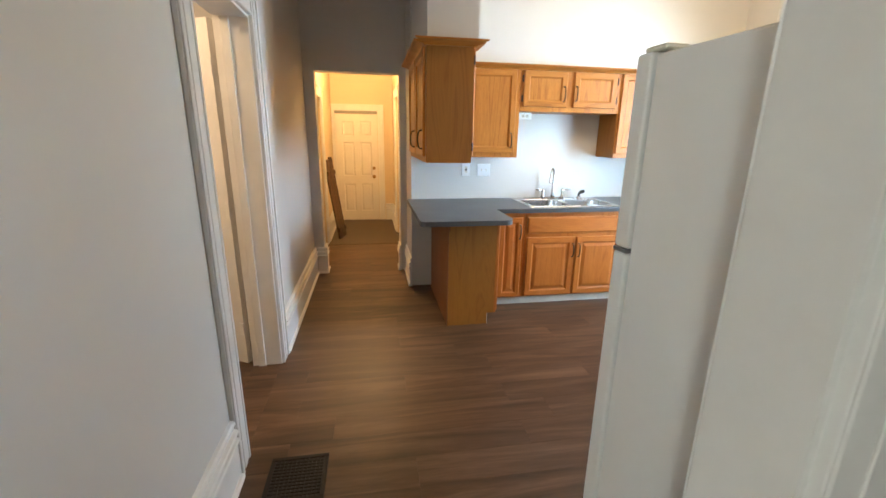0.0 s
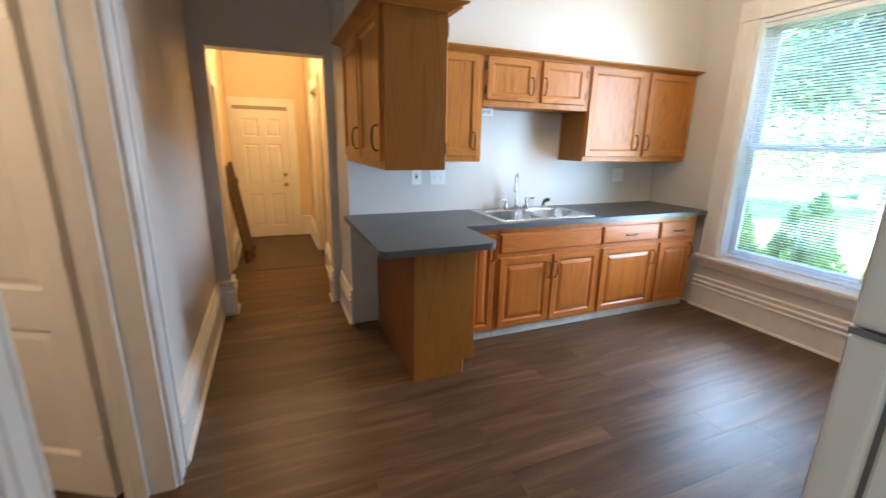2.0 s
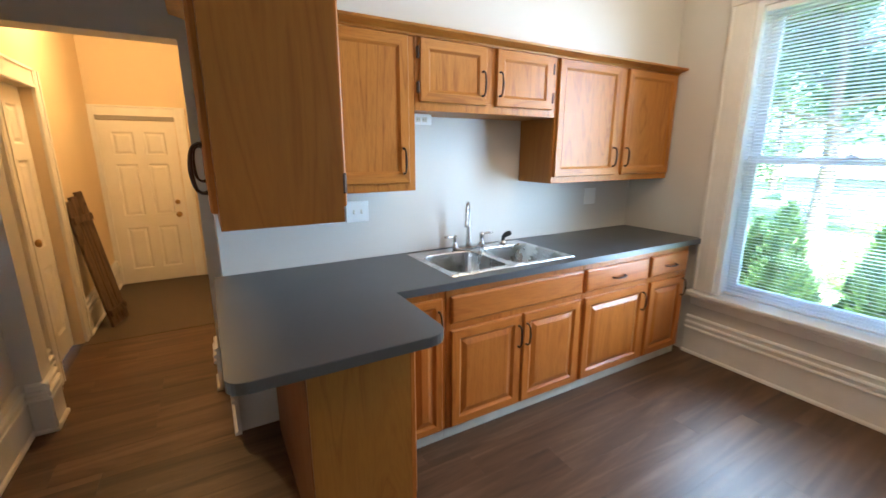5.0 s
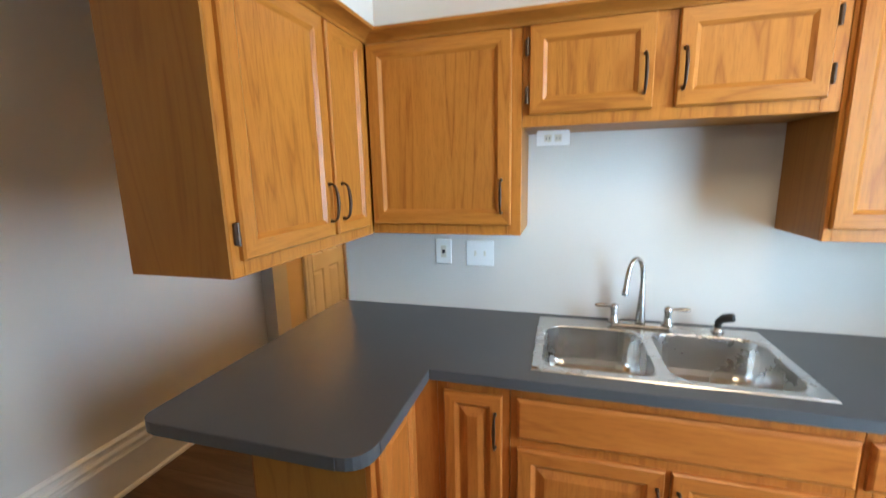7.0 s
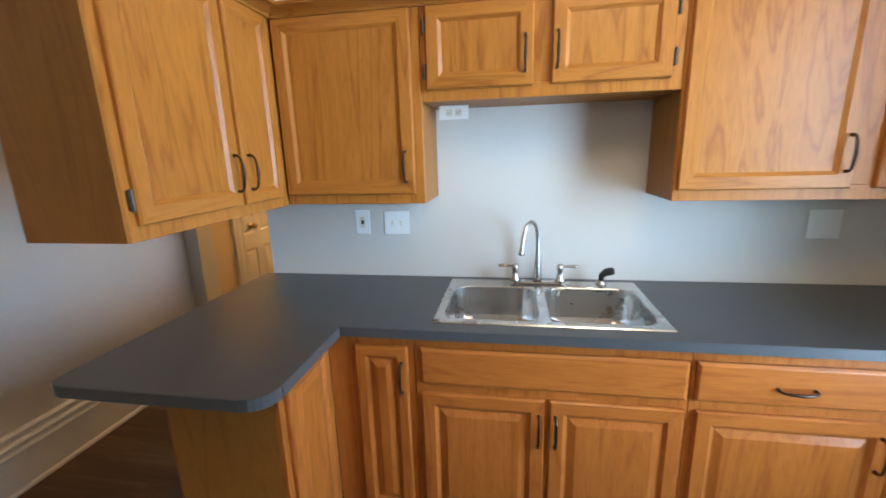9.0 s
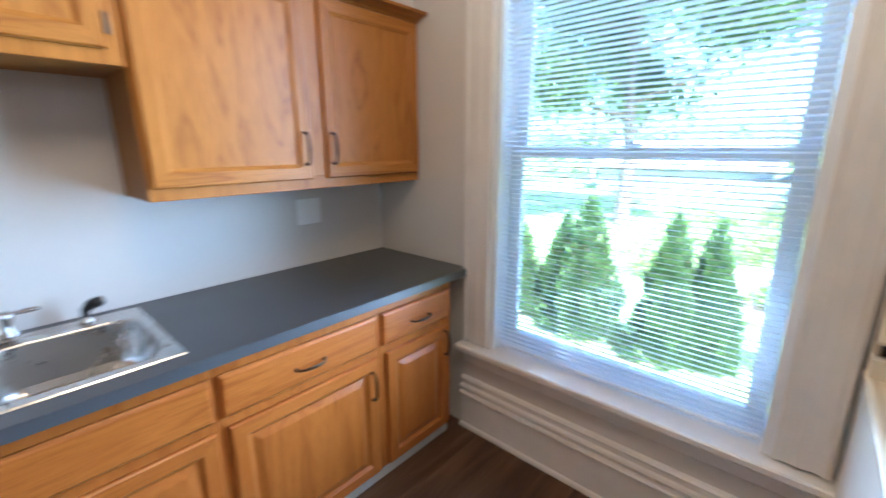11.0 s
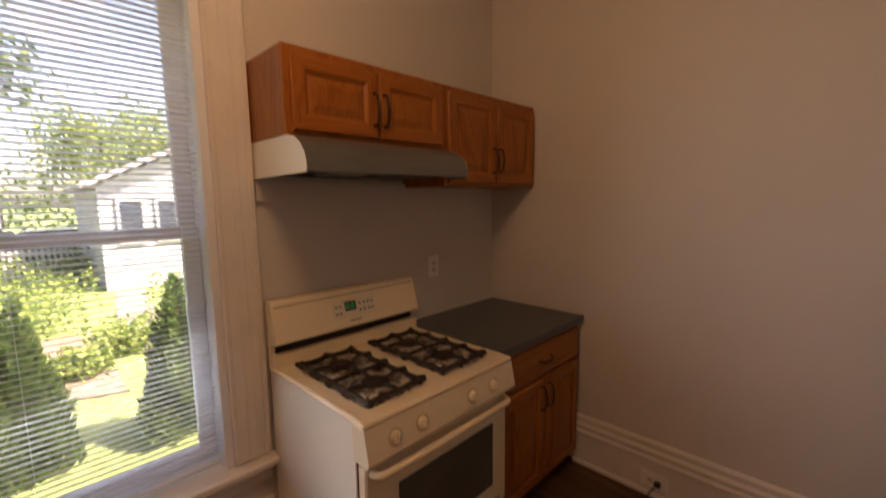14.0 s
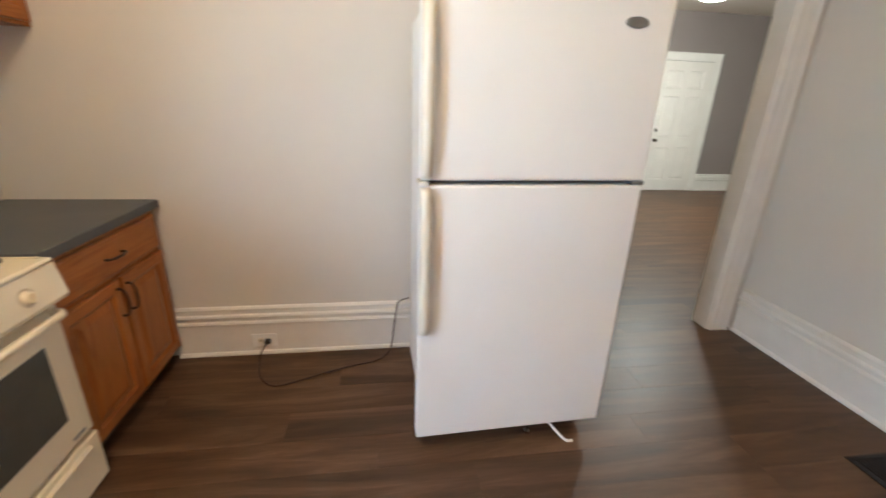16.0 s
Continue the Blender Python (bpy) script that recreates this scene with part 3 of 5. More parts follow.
# jamb linings
solid("opening_lining", boxes((OX0, OX0 + 0.012, 0.675, 0.805, 0.0, OZ), (OX1 - 0.012, OX1, 0.675, 0.805, 0.0, OZ), (OX0 + 0.012, OX1 - 0.012, 0.675, 0.805, OZ - 0.012, OZ)),
      trim_paint, "white painted lining of the cased opening", "trim", kind="structure")
lining = thing("door_frame", (-0.47, (DY0 + DY1) / 2, 0.0), "white painted door frame with stop strips", "door frame", kind="structure")
for nm, row in (("jamb", (-0.54, -0.355, DY0, DY0 + 0.014, 0.0, DZ)), ("jamb", (-0.54, -0.355, DY1 - 0.014, DY1, 0.0, DZ)), ("head_jamb", (-0.54, -0.355, DY0 + 0.014, DY1 - 0.014, DZ - 0.014, DZ)),
                ("stop", (-0.500, -0.455, DY1 - 0.030, DY1 - 0.014, 0.0, DZ - 0.014)), ("stop", (-0.500, -0.455, DY0 + 0.014, DY0 + 0.030, 0.0, DZ - 0.014))):
    part(nm, boxes(row, bev=0.002), trim_paint, lining)

# ---------- window ----------
win = thing("window_1", (XR, (WY0 + WY1) / 2, WZ0), "tall white double-hung window with a moulded casing", "window", kind="structure")
cas = casing("casing", east, WY0, WY1, WZ0 + 0.02, WZ1, 0.145, True, 0.022)
cas.parent = win
cas.matrix_parent_inverse = Matrix.Translation(-world_of(win))
for key in ("label", "category", "kind"):
    del cas[key]
bm = boxes((XR - 0.075, XR + 0.10, WY0 - 0.165, WY1 + 0.165, WZ0 - 0.022, WZ0 + 0.010), bev=0.006)
part("window_sill", bm, trim_paint, win, "white painted deep window stool")
bm = bmesh.new()
fbox(bm, east, WY0 - 0.145, WY1 + 0.145, WZ0 - 0.105, WZ0 - 0.022, 0, 0.02, 0.003)
fbox(bm, east, WY0 - 0.145, WY1 + 0.145, WZ0 - 0.050, WZ0 - 0.022, 0.02, 0.034, 0.005)
part("apron", bm, trim_paint, win)
part("window_frame", boxes((XR + 0.002, 4.05, WY0, WY0 + 0.03, WZ0 + 0.01, WZ1), (XR + 0.002, 4.05, WY1 - 0.03, WY1, WZ0 + 0.01, WZ1),
                           (XR + 0.002, 4.05, WY0 + 0.03, WY1 - 0.03, WZ1 - 0.03, WZ1), (XR + 0.102, 4.06, WY0 + 0.03, WY1 - 0.03, WZ0 + 0.010, WZ0 + 0.035)), vinyl, win)


def sash(x0, x1, z0, z1, top, low):
    y0, y1 = WY0 + 0.031, WY1 - 0.031
    bm = bmesh.new()
    for r in ((x0, x1, y0, y0 + 0.062, z0, z1), (x0, x1, y1 - 0.062, y1, z0, z1), (x0, x1, y0 + 0.062, y1 - 0.062, z0, z0 + low), (x0, x1, y0 + 0.062, y1 - 0.062, z1 - top, z1)):
        box(bm, *r, bev=0.004)
    s = part("sash", bm, vinyl, win)
    pane = part("pane", boxes(((x0 + x1) / 2 - 0.002, (x0 + x1) / 2 + 0.002, y0 + 0.06, y1 - 0.06, z0 + low - 0.002, z1 - top + 0.002)), glass, s)
    pane.visible_shadow = False
    return s


low_sash = sash(XR + 0.105, XR + 0.138, WZ0 + 0.036, 1.505, 0.045, 0.06)
sash(XR + 0.142, XR + 0.175, 1.462, WZ1 - 0.031, 0.055, 0.045)
bm = boxes((XR + 0.088, XR + 0.112, 3.08, 3.14, 1.506, 1.522), bev=0.004)
tube(bm, [(XR + 0.10, 3.11, 1.52), (XR + 0.085, 3.11, 1.53), (XR + 0.07, 3.12, 1.528)], 0.006, 8)
part("sash_lock", bm, vinyl, win)

# mini blind, slats nearly level
blind = thing("window_blind", (XR + 0.045, (WY0 + WY1) / 2, 0.54), "lowered white aluminium mini blind with open slats", "blind")
part("headrail", boxes((XR + 0.022, XR + 0.062, WY0 + 0.034, WY1 - 0.034, WZ1 - 0.066, WZ1 - 0.032), bev=0.003), vinyl, blind)
part("bottom_rail", boxes((XR + 0.030, XR + 0.056, WY0 + 0.036, WY1 - 0.036, 0.530, 0.546), bev=0.004), vinyl, blind)
slat_me = None
PITCH, z = 0.0212, 0.560
while z < WZ1 - 0.075:
    if slat_me is None:
        bm = bmesh.new()
        pts = [(-0.0125, 0.0012), (-0.006, 0.0016), (0.0, 0.0008), (0.006, -0.0014), (0.0125, -0.0046)]
        out = pts + [(a, b - 0.0007) for a, b in reversed(pts)]
        prism(bm, [(XR + 0.043 + a, z + b) for a, b in out], 'y', WY0 + 0.037, WY1 - 0.037)
        ob = part("slat", bm, slat_white, blind)
        slat_me, slat_at = ob.data, Vector(ob.location)
    else:
        ob = new("slat", slat_me)
        ob.location = slat_at + Vector((0, 0, z - 0.560))
        ob.parent = blind
        ob.matrix_parent_inverse = Matrix.Translation(-world_of(blind))
    z += PITCH
for y in (2.66, 3.11, 3.56):
    bm = bmesh.new()
    for dx in (-0.013, 0.013):
        tube(bm, [(XR + 0.043 + dx, y, 0.54), (XR + 0.043 + dx, y, WZ1 - 0.06)], 0.0006, 4)
    part("cord", bm, slat_white, blind)
part("wand", tube(bmesh.new(), [(XR + 0.018, 3.60, 1.30), (XR + 0.020, 3.60, WZ1 - 0.06)], 0.0035, 6), vinyl, blind)


# ---------- house doors ----------
def panel_door(name, m, w, h, mat, label, knob=None, bolt=None, knob_mat=None, hinge_rows=()):
    """A six-panel door, hinged at local x = 0, opening along +x; face looks along local -y."""
    d = thing(name, m.translation, label, "door", kind="structure")
    def put(nm, bm, mt, parent, lb="", smooth=False):
        bmesh.ops.transform(bm, matrix=m, verts=bm.verts)
        return part(nm, bm, mt, parent, lb, smooth)
    st, mid = 0.115 * w / 0.76, 0.10 * w / 0.76
    rows = [(0.0, 0.09), (0.355, 0.43), (0.745, 0.80), (0.935, 1.0)]
    bm = bmesh.new()
    for x0, x1 in ((0, st), (w / 2 - mid / 2, w / 2 + mid / 2), (w - st, w)):
        box(bm, x0, x1, 0, 0.038, 0, h, 0.0)
    for a, b in rows:
        for x0, x1 in ((st, w / 2 - mid / 2), (w / 2 + mid / 2, w - st)):
            box(bm, x0, x1, 0, 0.038, a * h, b * h, 0.0)
    slab = put("leaf", bm, mat, d)
    for (a, b), (c, e) in zip(rows, rows[1:]):
        for x0, x1 in ((st, w / 2 - mid / 2), (w / 2 + mid / 2, w - st)):
            for f in (Face((0, 0, 0), (1, 0, 0), (0, -1, 0)), Face((0, 0.038, 0), (1, 0, 0), (0, 1, 0))):
                bm = ringed(bmesh.new(), f, x0, x1, b * h, c * h, [(0, 0), (0.014, -0.012), (0.022, -0.012), (0.045, -0.004)], mis=(0, 0))
                put("panel", bm, mat, slab)
    if knob:
        bm = bmesh.new()
        lathe(bm, (knob[0], 0, knob[1]), (0, -1, 0), [(0, 0.032), (0.006, 0.032), (0.009, 0.014), (0.03, 0.012), (0.038, 0.024), (0.052, 0.029), (0.062, 0.022), (0.066, 0.001)], 16)
        put("door_handle", bm, knob_mat or brass, slab, "round metal door knob", True)
    if bolt:
        bm = bmesh.new()
        lathe(bm, (bolt[0], 0, bolt[1]), (0, -1, 0), [(0, 0.028), (0.008, 0.027), (0.014, 0.020), (0.022, 0.018), (0.024, 0.001)], 16)
        put("deadbolt", bm, knob_mat or brass, slab, "round metal deadbolt", True)
    for v in hinge_rows:
        bm = boxes((-0.004, 0.03, -0.004, 0.0, v - 0.045, v + 0.045))
        tube(bm, [(-0.003, -0.006, v - 0.048), (-0.003, -0.006, v + 0.048)], 0.006, 8)
        put("hinge", bm, trim_paint, slab)
    return d


# side door, standing open into the next room
panel_door("door_1", Matrix.Translation((-0.577, 3.082, 0.012)) @ Matrix.Rotation(radians(150), 4, 'Z') @ Matrix.Scale(-1, 4, (0, 1, 0)),
           0.82, 2.12, door_paint, "open white six-panel wooden door beside the kitchen", (0.76, 0.95), None, brass, (0.25, 1.05, 1.86))
# hall doors
panel_door("door_2", Matrix.Translation((-0.43, HY1 - 0.005, 0.01)) @ Matrix.Rotation(radians(-90), 4, 'Z') @ Matrix.Scale(-1, 4, (0, 1, 0)),
           HY1 - HY0 - 0.012, HZ - 0.015, door_paint, "closed panelled door in the lamplit hallway", (0.45, 0.92))
panel_door("door_3", Matrix.Translation((-0.300, YE - 0.045, 0.012)), 0.72, 1.865, door_paint, "closed white six-panel back door at the hallway end", (0.645, 0.79), (0.645, 0.94))
solid("back_door_head", boxes((-0.305, 0.425, YE - 0.05, YE + 0.0, 1.882, 1.93), bev=0.003), strip_grey, "dull metal strip above the back door", "trim", kind="structure")
panel_door("door_4", Matrix.Translation((0.74, RY0 + 0.006, 0.01)) @ Matrix.Rotation(radians(90), 4, 'Z') @ Matrix.Scale(-1, 4, (0, 1, 0)),
           RY1 - RY0 - 0.012, 2.035, door_paint, "closed white panelled hallway door")
panel_door("door_5", Matrix.Translation((-2.63, -3.91, 0.01)) @ Matrix.Rotation(radians(180), 4, 'Z'), 0.96, 2.18, door_paint,
           "closed white front door in the living room", (0.11, 0.89), (0.11, 1.06), hinge_metal)

# ---------- kitchen cabinets ----------
UP0, UP1 = 1.338, 2.128
north = Face((0, 4.165, 0), (1, 0, 0), (0, -1, 0))
WOOD = [oak_v, oak_h]
GROUP_U = "oak wall cabinets over the sink counter"


def upper(name, x0, x1, z0, doors, label):
    c = thing(name, ((x0 + x1) / 2, YS, z0), label, "cabinet", GROUP_U)
    part("body", boxes((x0, x1, 4.184, YS - 0.002, z0, UP1), bev=0.001), oak_panel, c)
    bars = [(x0, doors[0][0] + 0.012, z0, UP1, False), (doors[-1][1] - 0.012, x1, z0, UP1, False)]
    for (a0, a1, *_), (b0, b1, *_) in zip(doors, doors[1:]):
        bars.append((a1 - 0.012, b0 + 0.012, z0 + 0.055, UP1 - 0.05, False))
    bars += [(doors[0][0] + 0.012, doors[-1][1] - 0.012, z0, z0 + 0.055, True), (doors[0][0] + 0.012, doors[-1][1] - 0.012, UP1 - 0.05, UP1, True)]
    face_frame(c, north, bars, WOOD)
    for u0, u1, hu, hv, hg in doors:
        cab_door(c, north, u0, u1, z0 + 0.042, 2.096, WOOD, False, (hu, hv), hg)
    return c


upper("wall_cabinet", 1.002, 1.630, UP0, [(1.012, 1.592, 1.556, 1.493, None)], "honey oak corner wall cabinet with one door")
upper("wall_cabinet", 1.632, 2.603, 1.748, [(1.656, 2.070, 2.040, 1.903, 1.649), (2.138, 2.562, 2.158, 1.909, 2.571)], "short honey oak wall cabinet above the sink")
upper("wall_cabinet", 2.605, 3.832, UP0, [(2.617, 3.192, 3.165, 1.505, None), (3.268, 3.822, 3.296, 1.505, None)], "wide honey oak wall cabinet beside the window")

# peninsula wall cabinet, doors on both sides
pc = thing("peninsula_wall_cabinet", (0.83, 3.9, 1.335), "honey oak wall cabinet hung over the peninsula", "cabinet", GROUP_U)
part("body", boxes((0.691, 0.981, 3.362, YS - 0.004, 1.335, UP1), bev=0.001), oak_panel, pc)
pk = Face((1.0, 0, 0), (0, 1, 0), (1, 0, 0))
pa = Face((0.672, 0, 0), (0, 1, 0), (-1, 0, 0))
for f, end, doors in ((pk, 4.162, [(3.384, 3.828, 3.800, 1.495, 3.376), (3.850, 4.104, 3.884, 1.495, None)]),
                      (pa, YS - 0.004, [(3.395, 3.885, 3.428, 1.495, None), (3.925, 4.440, 3.958, 1.495, None)])):
    bars = [(3.358, doors[0][0] + 0.012, 1.335, UP1, False), (doors[1][1] - 0.012, end, 1.335, UP1, False), (doors[0][1] - 0.012, doors[1][0] + 0.012, 1.39, UP1 - 0.05, False),
            (doors[0][0] + 0.012, doors[1][1] - 0.012, 1.335, 1.39, True), (doors[0][0] + 0.012, doors[1][1] - 0.012, UP1 - 0.05, UP1, True)]
    face_frame(pc, f, bars, WOOD)
    for u0, u1, hu, hv, hg in doors:
        cab_door(pc, f, u0, u1, 1.378, 2.096, WOOD, False, (hu, hv), hg)
part("end_panel", boxes((0.674, 0.998, 3.350, 3.3615, 1.337, UP1)), oak_panel, pc, "flat oak veneer end panel")

# crown moulding, flaring outwards
CROWN = [(0.0, 2.100), (0.010, 2.100), (0.015, 2.109), (0.028, 2.115), (0.058, 2.123), (0.076, 2.126), (0.080, 2.137), (0.0, 2.137)]
crown = thing("crown_moulding", (2.4, 4.16, 2.13), "honey oak crown moulding along the cabinet tops", "moulding")
part("run", prism(bmesh.new(), [(4.163 - d, z - 0.002) for d, z in CROWN], 'x', 1.016, XR - 0.003), oak_h, crown)
crown_p = thing("crown_moulding", (0.83, 3.8, 2.13), "honey oak crown moulding round the peninsula cabinet", "moulding")
part("run", prism(bmesh.new(), [(1.002 + d, z) for d, z in CROWN], 'y', 3.356, 4.1625), oak_h, crown_p)
part("run", prism(bmesh.new(), [(0.670 - d, z) for d, z in CROWN], 'y', 3.356, YS - 0.004), oak_h, crown_p)


def mitred_end(bm):
    lo = [(3.348 - d, z, d) for d, z in CROWN]
    a = [bm.verts.new((0.670 - d, y, z)) for y, z, d in lo]
    b = [bm.verts.new((1.002 + d, y, z)) for y, z, d in lo]
    n = len(lo)
    bm.faces.new(a), bm.faces.new(b[::-1])
    for i in range(n):
        bm.faces.new((a[i], a[(i + 1) % n], b[(i + 1) % n], b[i]))
    return bm


part("end_run", mitred_end(bmesh.new()), oak_h, crown_p)

# base cabinets along the sink wall
bn = Face((0, 3.846, 0), (1, 0, 0), (0, -1, 0))
WOODB = [oak_base_v, oak_base_h]
GROUP_B = "oak base cabinets under the sink counter"


def base_unit(name, x0, x1, label, doors, drawers=()):
    c = thing(name, ((x0 + x1) / 2, 4.1, 0.0), label, "cabinet", GROUP_B)
    part("body", boxes((x0, x1, 3.866, YS - 0.004, 0.075, 0.640), (x0, x0 + 0.016, 3.866, YS - 0.004, 0.640, 0.874), (x1 - 0.016, x1, 3.866, YS - 0.004, 0.640, 0.874)), oak_panel, c)
    lo, hi = doors[0][0] + 0.012, doors[-1][1] - 0.012
    bars = [(x0, lo, 0.075, 0.874, False), (hi, x1, 0.075, 0.874, False), (lo, hi, 0.075, 0.105, True), (lo, hi, 0.830, 0.874, True)]
    if drawers:
        bars.append((lo, hi, 0.645, 0.690, True))
    for a, b in zip(doors, doors[1:]):
        bars.append((a[1] - 0.012, b[0] + 0.012, 0.105, 0.645, False))
    face_frame(c, bn, bars, WOODB)
    for u0, u1, v1, h in doors:
        cab_door(c, bn, u0, u1, 0.085, v1, WOODB, True, h)
    for u0, u1, h in drawers:
        drawer_front(c, bn, u0, u1, 0.684, 0.832, WOODB, h, "drawer" if h else "false_front")
    part("toe_board", boxes((x0, x1, 3.868, 3.880, 0.001, 0.0745)), toe_white, c, "pale painted toe board")
    return c


base_unit("base_cabinet", 1.372, 1.632, "narrow oak base cabinet in the counter corner", [(1.398, 1.606, 0.832, (1.583, 0.705))])
base_unit("sink_cabinet", 1.634, 2.610, "oak sink base cabinet with two raised-panel doors", [(1.658, 2.122, 0.646, (2.100, 0.520)), (2.140, 2.598, 0.646, (2.162, 0.520))], [(1.656, 2.600, None)])
base_unit("drawer_cabinet", 2.612, 3.254, "oak base cabinet with a drawer over a raised-panel door", [(2.636, 3.234, 0.646, (3.200, 0.530))], [(2.624, 3.240, (2.928, 0.750, False, 0.11))])
base_unit("drawer_cabinet", 3.256, 3.722, "narrow oak base cabinet with a drawer beside the window", [(3.288, 3.684, 0.646, (3.660, 0.560))], [(3.272, 3.704, (3.492, 0.750, False, 0.11))])

# peninsula base
pb = thing("peninsula_cabinet", (1.07, 3.95, 0.0), "oak veneer peninsula base cabinet with a flat end panel", "cabinet", GROUP_B)
prof = [(0.872, 0.001), (1.205, 0.001), (1.205, 0.098), (1.262, 0.098), (1.262, 0.874), (0.872, 0.874)]
part("body", prism(bmesh.new(), prof, 'y', 3.490, 4.40), oak_panel, pb)
part("end_panel", prism(bmesh.new(), prof, 'y', 3.482, 3.4895), oak_panel, pb, "flat oak veneer end panel")
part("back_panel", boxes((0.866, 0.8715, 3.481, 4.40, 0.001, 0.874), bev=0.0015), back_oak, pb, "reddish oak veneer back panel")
part("split", prism(bmesh.new(), [(0.8735, 0.874), (0.8835, 0.874), (0.8790, 0.792), (0.8765, 0.792)], 'y', 3.4812, 3.4818), shadow_gap, pb, "dark split in the veneer")
part("toe_edge", boxes((1.2055, 1.2085, 3.4815, 3.4860, 0.001, 0.094)), toe_white, pb, "pale loose edge strip")
pbk = Face((1.281, 0, 0), (0, 1, 0), (1, 0, 0))
face_frame(pb, pbk, [(3.482, 3.522, 0.098, 0.874, False), (3.795, 3.845, 0.098, 0.874, False), (3.522, 3.795, 0.098, 0.125, True), (3.522, 3.795, 0.835, 0.874, True)], WOODB)
cab_door(pb, pbk, 3.510, 3.808, 0.110, 0.846, WOODB, True, None)
part("filler", boxes((1.283, 1.371, 3.847, 3.866, 0.075, 0.874)), oak_base_v, pb)

# counter in one L, with a hole for the sink
SX0, SX1, SY0, SY1 = 1.695, 2.570, 3.885, 4.435


def counter(bm, z0, z1):
    x0, x1, xp, ye, yf = 0.632, XR - 0.004, 1.352, 3.322, 3.812
    def corner(cx, cy, r, a0, n=6):
        return [(cx + r * math.cos(radians(a0 + 90 * k / n)), cy + r * math.sin(radians(a0 + 90 * k / n))) for k in range(n + 1)]
    hx0, hx1, hy0, hy1 = SX0 + 0.02, SX1 - 0.02, SY0 + 0.02, SY1 - 0.02
    left = corner(x0 + 0.05, ye + 0.05, 0.05, 180) + corner(xp - 0.075, ye + 0.075, 0.075, 270) + [(xp, yf), (hx0, yf), (hx0, YS - 0.003), (x0, YS - 0.003)]
    prism(bm, left, 'z', z0, z1)
    box(bm, hx1, x1, yf, YS - 0.003, z0, z1)
    box(bm, hx0, hx1, yf, hy0, z0, z1)
    box(bm, hx0, hx1, hy1, YS - 0.003, z0, z1)
    bmesh.ops.remove_doubles(bm, verts=bm.verts, dist=0.0005)
    return bm


ct = thing("countertop", (2.2, 4.1, 0.876), "dark grey laminate L-shaped countertop with rounded corners", "countertop")
part("slab", counter(bmesh.new(), 0.876, 0.914), counter_mat, ct)
part("edge_band", boxes((1.36, XR - 0.006, 3.8095, 3.8115, 0.8765, 0.9128)), counter_mat, ct)
part("edge_band", boxes((0.690, 1.270, 3.3195, 3.3215, 0.8765, 0.9128)), counter_mat, ct)
part("edge_band", boxes((1.3525, 1.3545, 3.405, 3.808, 0.8765, 0.9128)), counter_mat, ct)

# double-bowl sink
sink = thing("kitchen_sink", ((SX0 + SX1) / 2, 4.16, 0.914), "stainless steel double-bowl drop-in sink", "sink")


def bowl(bm, x0, x1, y0, y1, z1, depth):
    def loop(inset, z, r):
        pts = []
        for cx, cy, a in ((x1 - inset - r, y1 - inset - r, 0), (x0 + inset + r, y1 - inset - r, 90), (x0 + inset + r, y0 + inset + r, 180), (x1 - inset - r, y0 + inset + r, 270)):
            for k in range(6):
                t = radians(a + 90 * k / 5)
                pts.append(bm.verts.new((cx + r * math.cos(t), cy + r * math.sin(t), z)))
        return pts
    loops = [loop(0, z1, 0.075), loop(0.004, z1 - 0.006, 0.072), loop(0.012, z1 - depth + 0.035, 0.066), loop(0.022, z1 - depth + 0.012, 0.06), loop(0.045, z1 - depth, 0.045)]
    for a, b in zip(loops, loops[1:]):
        for k in range(len(a)):
            bm.faces.new((a[k], a[(k + 1) % len(a)], b[(k + 1) % len(a)], b[k]))
    bm.faces.new(loops[-1])
    return loops[0]


def sink_mesh():
    bm = bmesh.new()
    z = 0.9195
    gap = 0.018
    xm = (SX0 + SX1) / 2 - 0.01
    bowls = [(SX0 + 0.035, xm - gap, SY0 + 0.035, SY1 - 0.105), (xm + gap, SX1 - 0.035, SY0 + 0.035, SY1 - 0.105)]
    xs = [SX0 + 0.004, bowls[0][0], bowls[0][1], bowls[1][0], bowls[1][1], SX1 - 0.004]
    ys = [SY0 + 0.004, bowls[0][2], bowls[0][3], SY1 - 0.004]
    for b in bowls:
        rim = bowl(bm, *b, z, 0.175)
        x0, x1, y0, y1 = b
        for (cx, cy), a in (((x1, y1), 0), ((x0, y1), 6), ((x0, y0), 12), ((x1, y0), 18)):
            c = bm.verts.new((cx, cy, z))
            for k in range(5):
                bm.faces.new((c, rim[a + k], rim[a + k + 1]))
    for i in range(5):
        for j in range(3):
            if j == 1 and i in (1, 3):
                continue
            bm.faces.new([bm.verts.new(p) for p in ((xs[i], ys[j], z), (xs[i + 1], ys[j], z), (xs[i + 1], ys[j + 1], z), (xs[i], ys[j + 1], z))])
    o = [(xs[0], ys[0]), (xs[5], ys[0]), (xs[5], ys[3]), (xs[0], ys[3])]
    q = [(SX0, SY0), (SX1, SY0), (SX1, SY1), (SX0, SY1)]
    for k in range(4):
        a, b, c, d = o[k], o[(k + 1) % 4], q[(k + 1) % 4], q[k]
        bm.faces.new([bm.verts.new(p) for p in ((*a, z), (*b, z), (*c, 0.9146), (*d, 0.9146))])
    bmesh.ops.remove_doubles(bm, verts=bm.verts, dist=0.0004)
    return bm, bowls


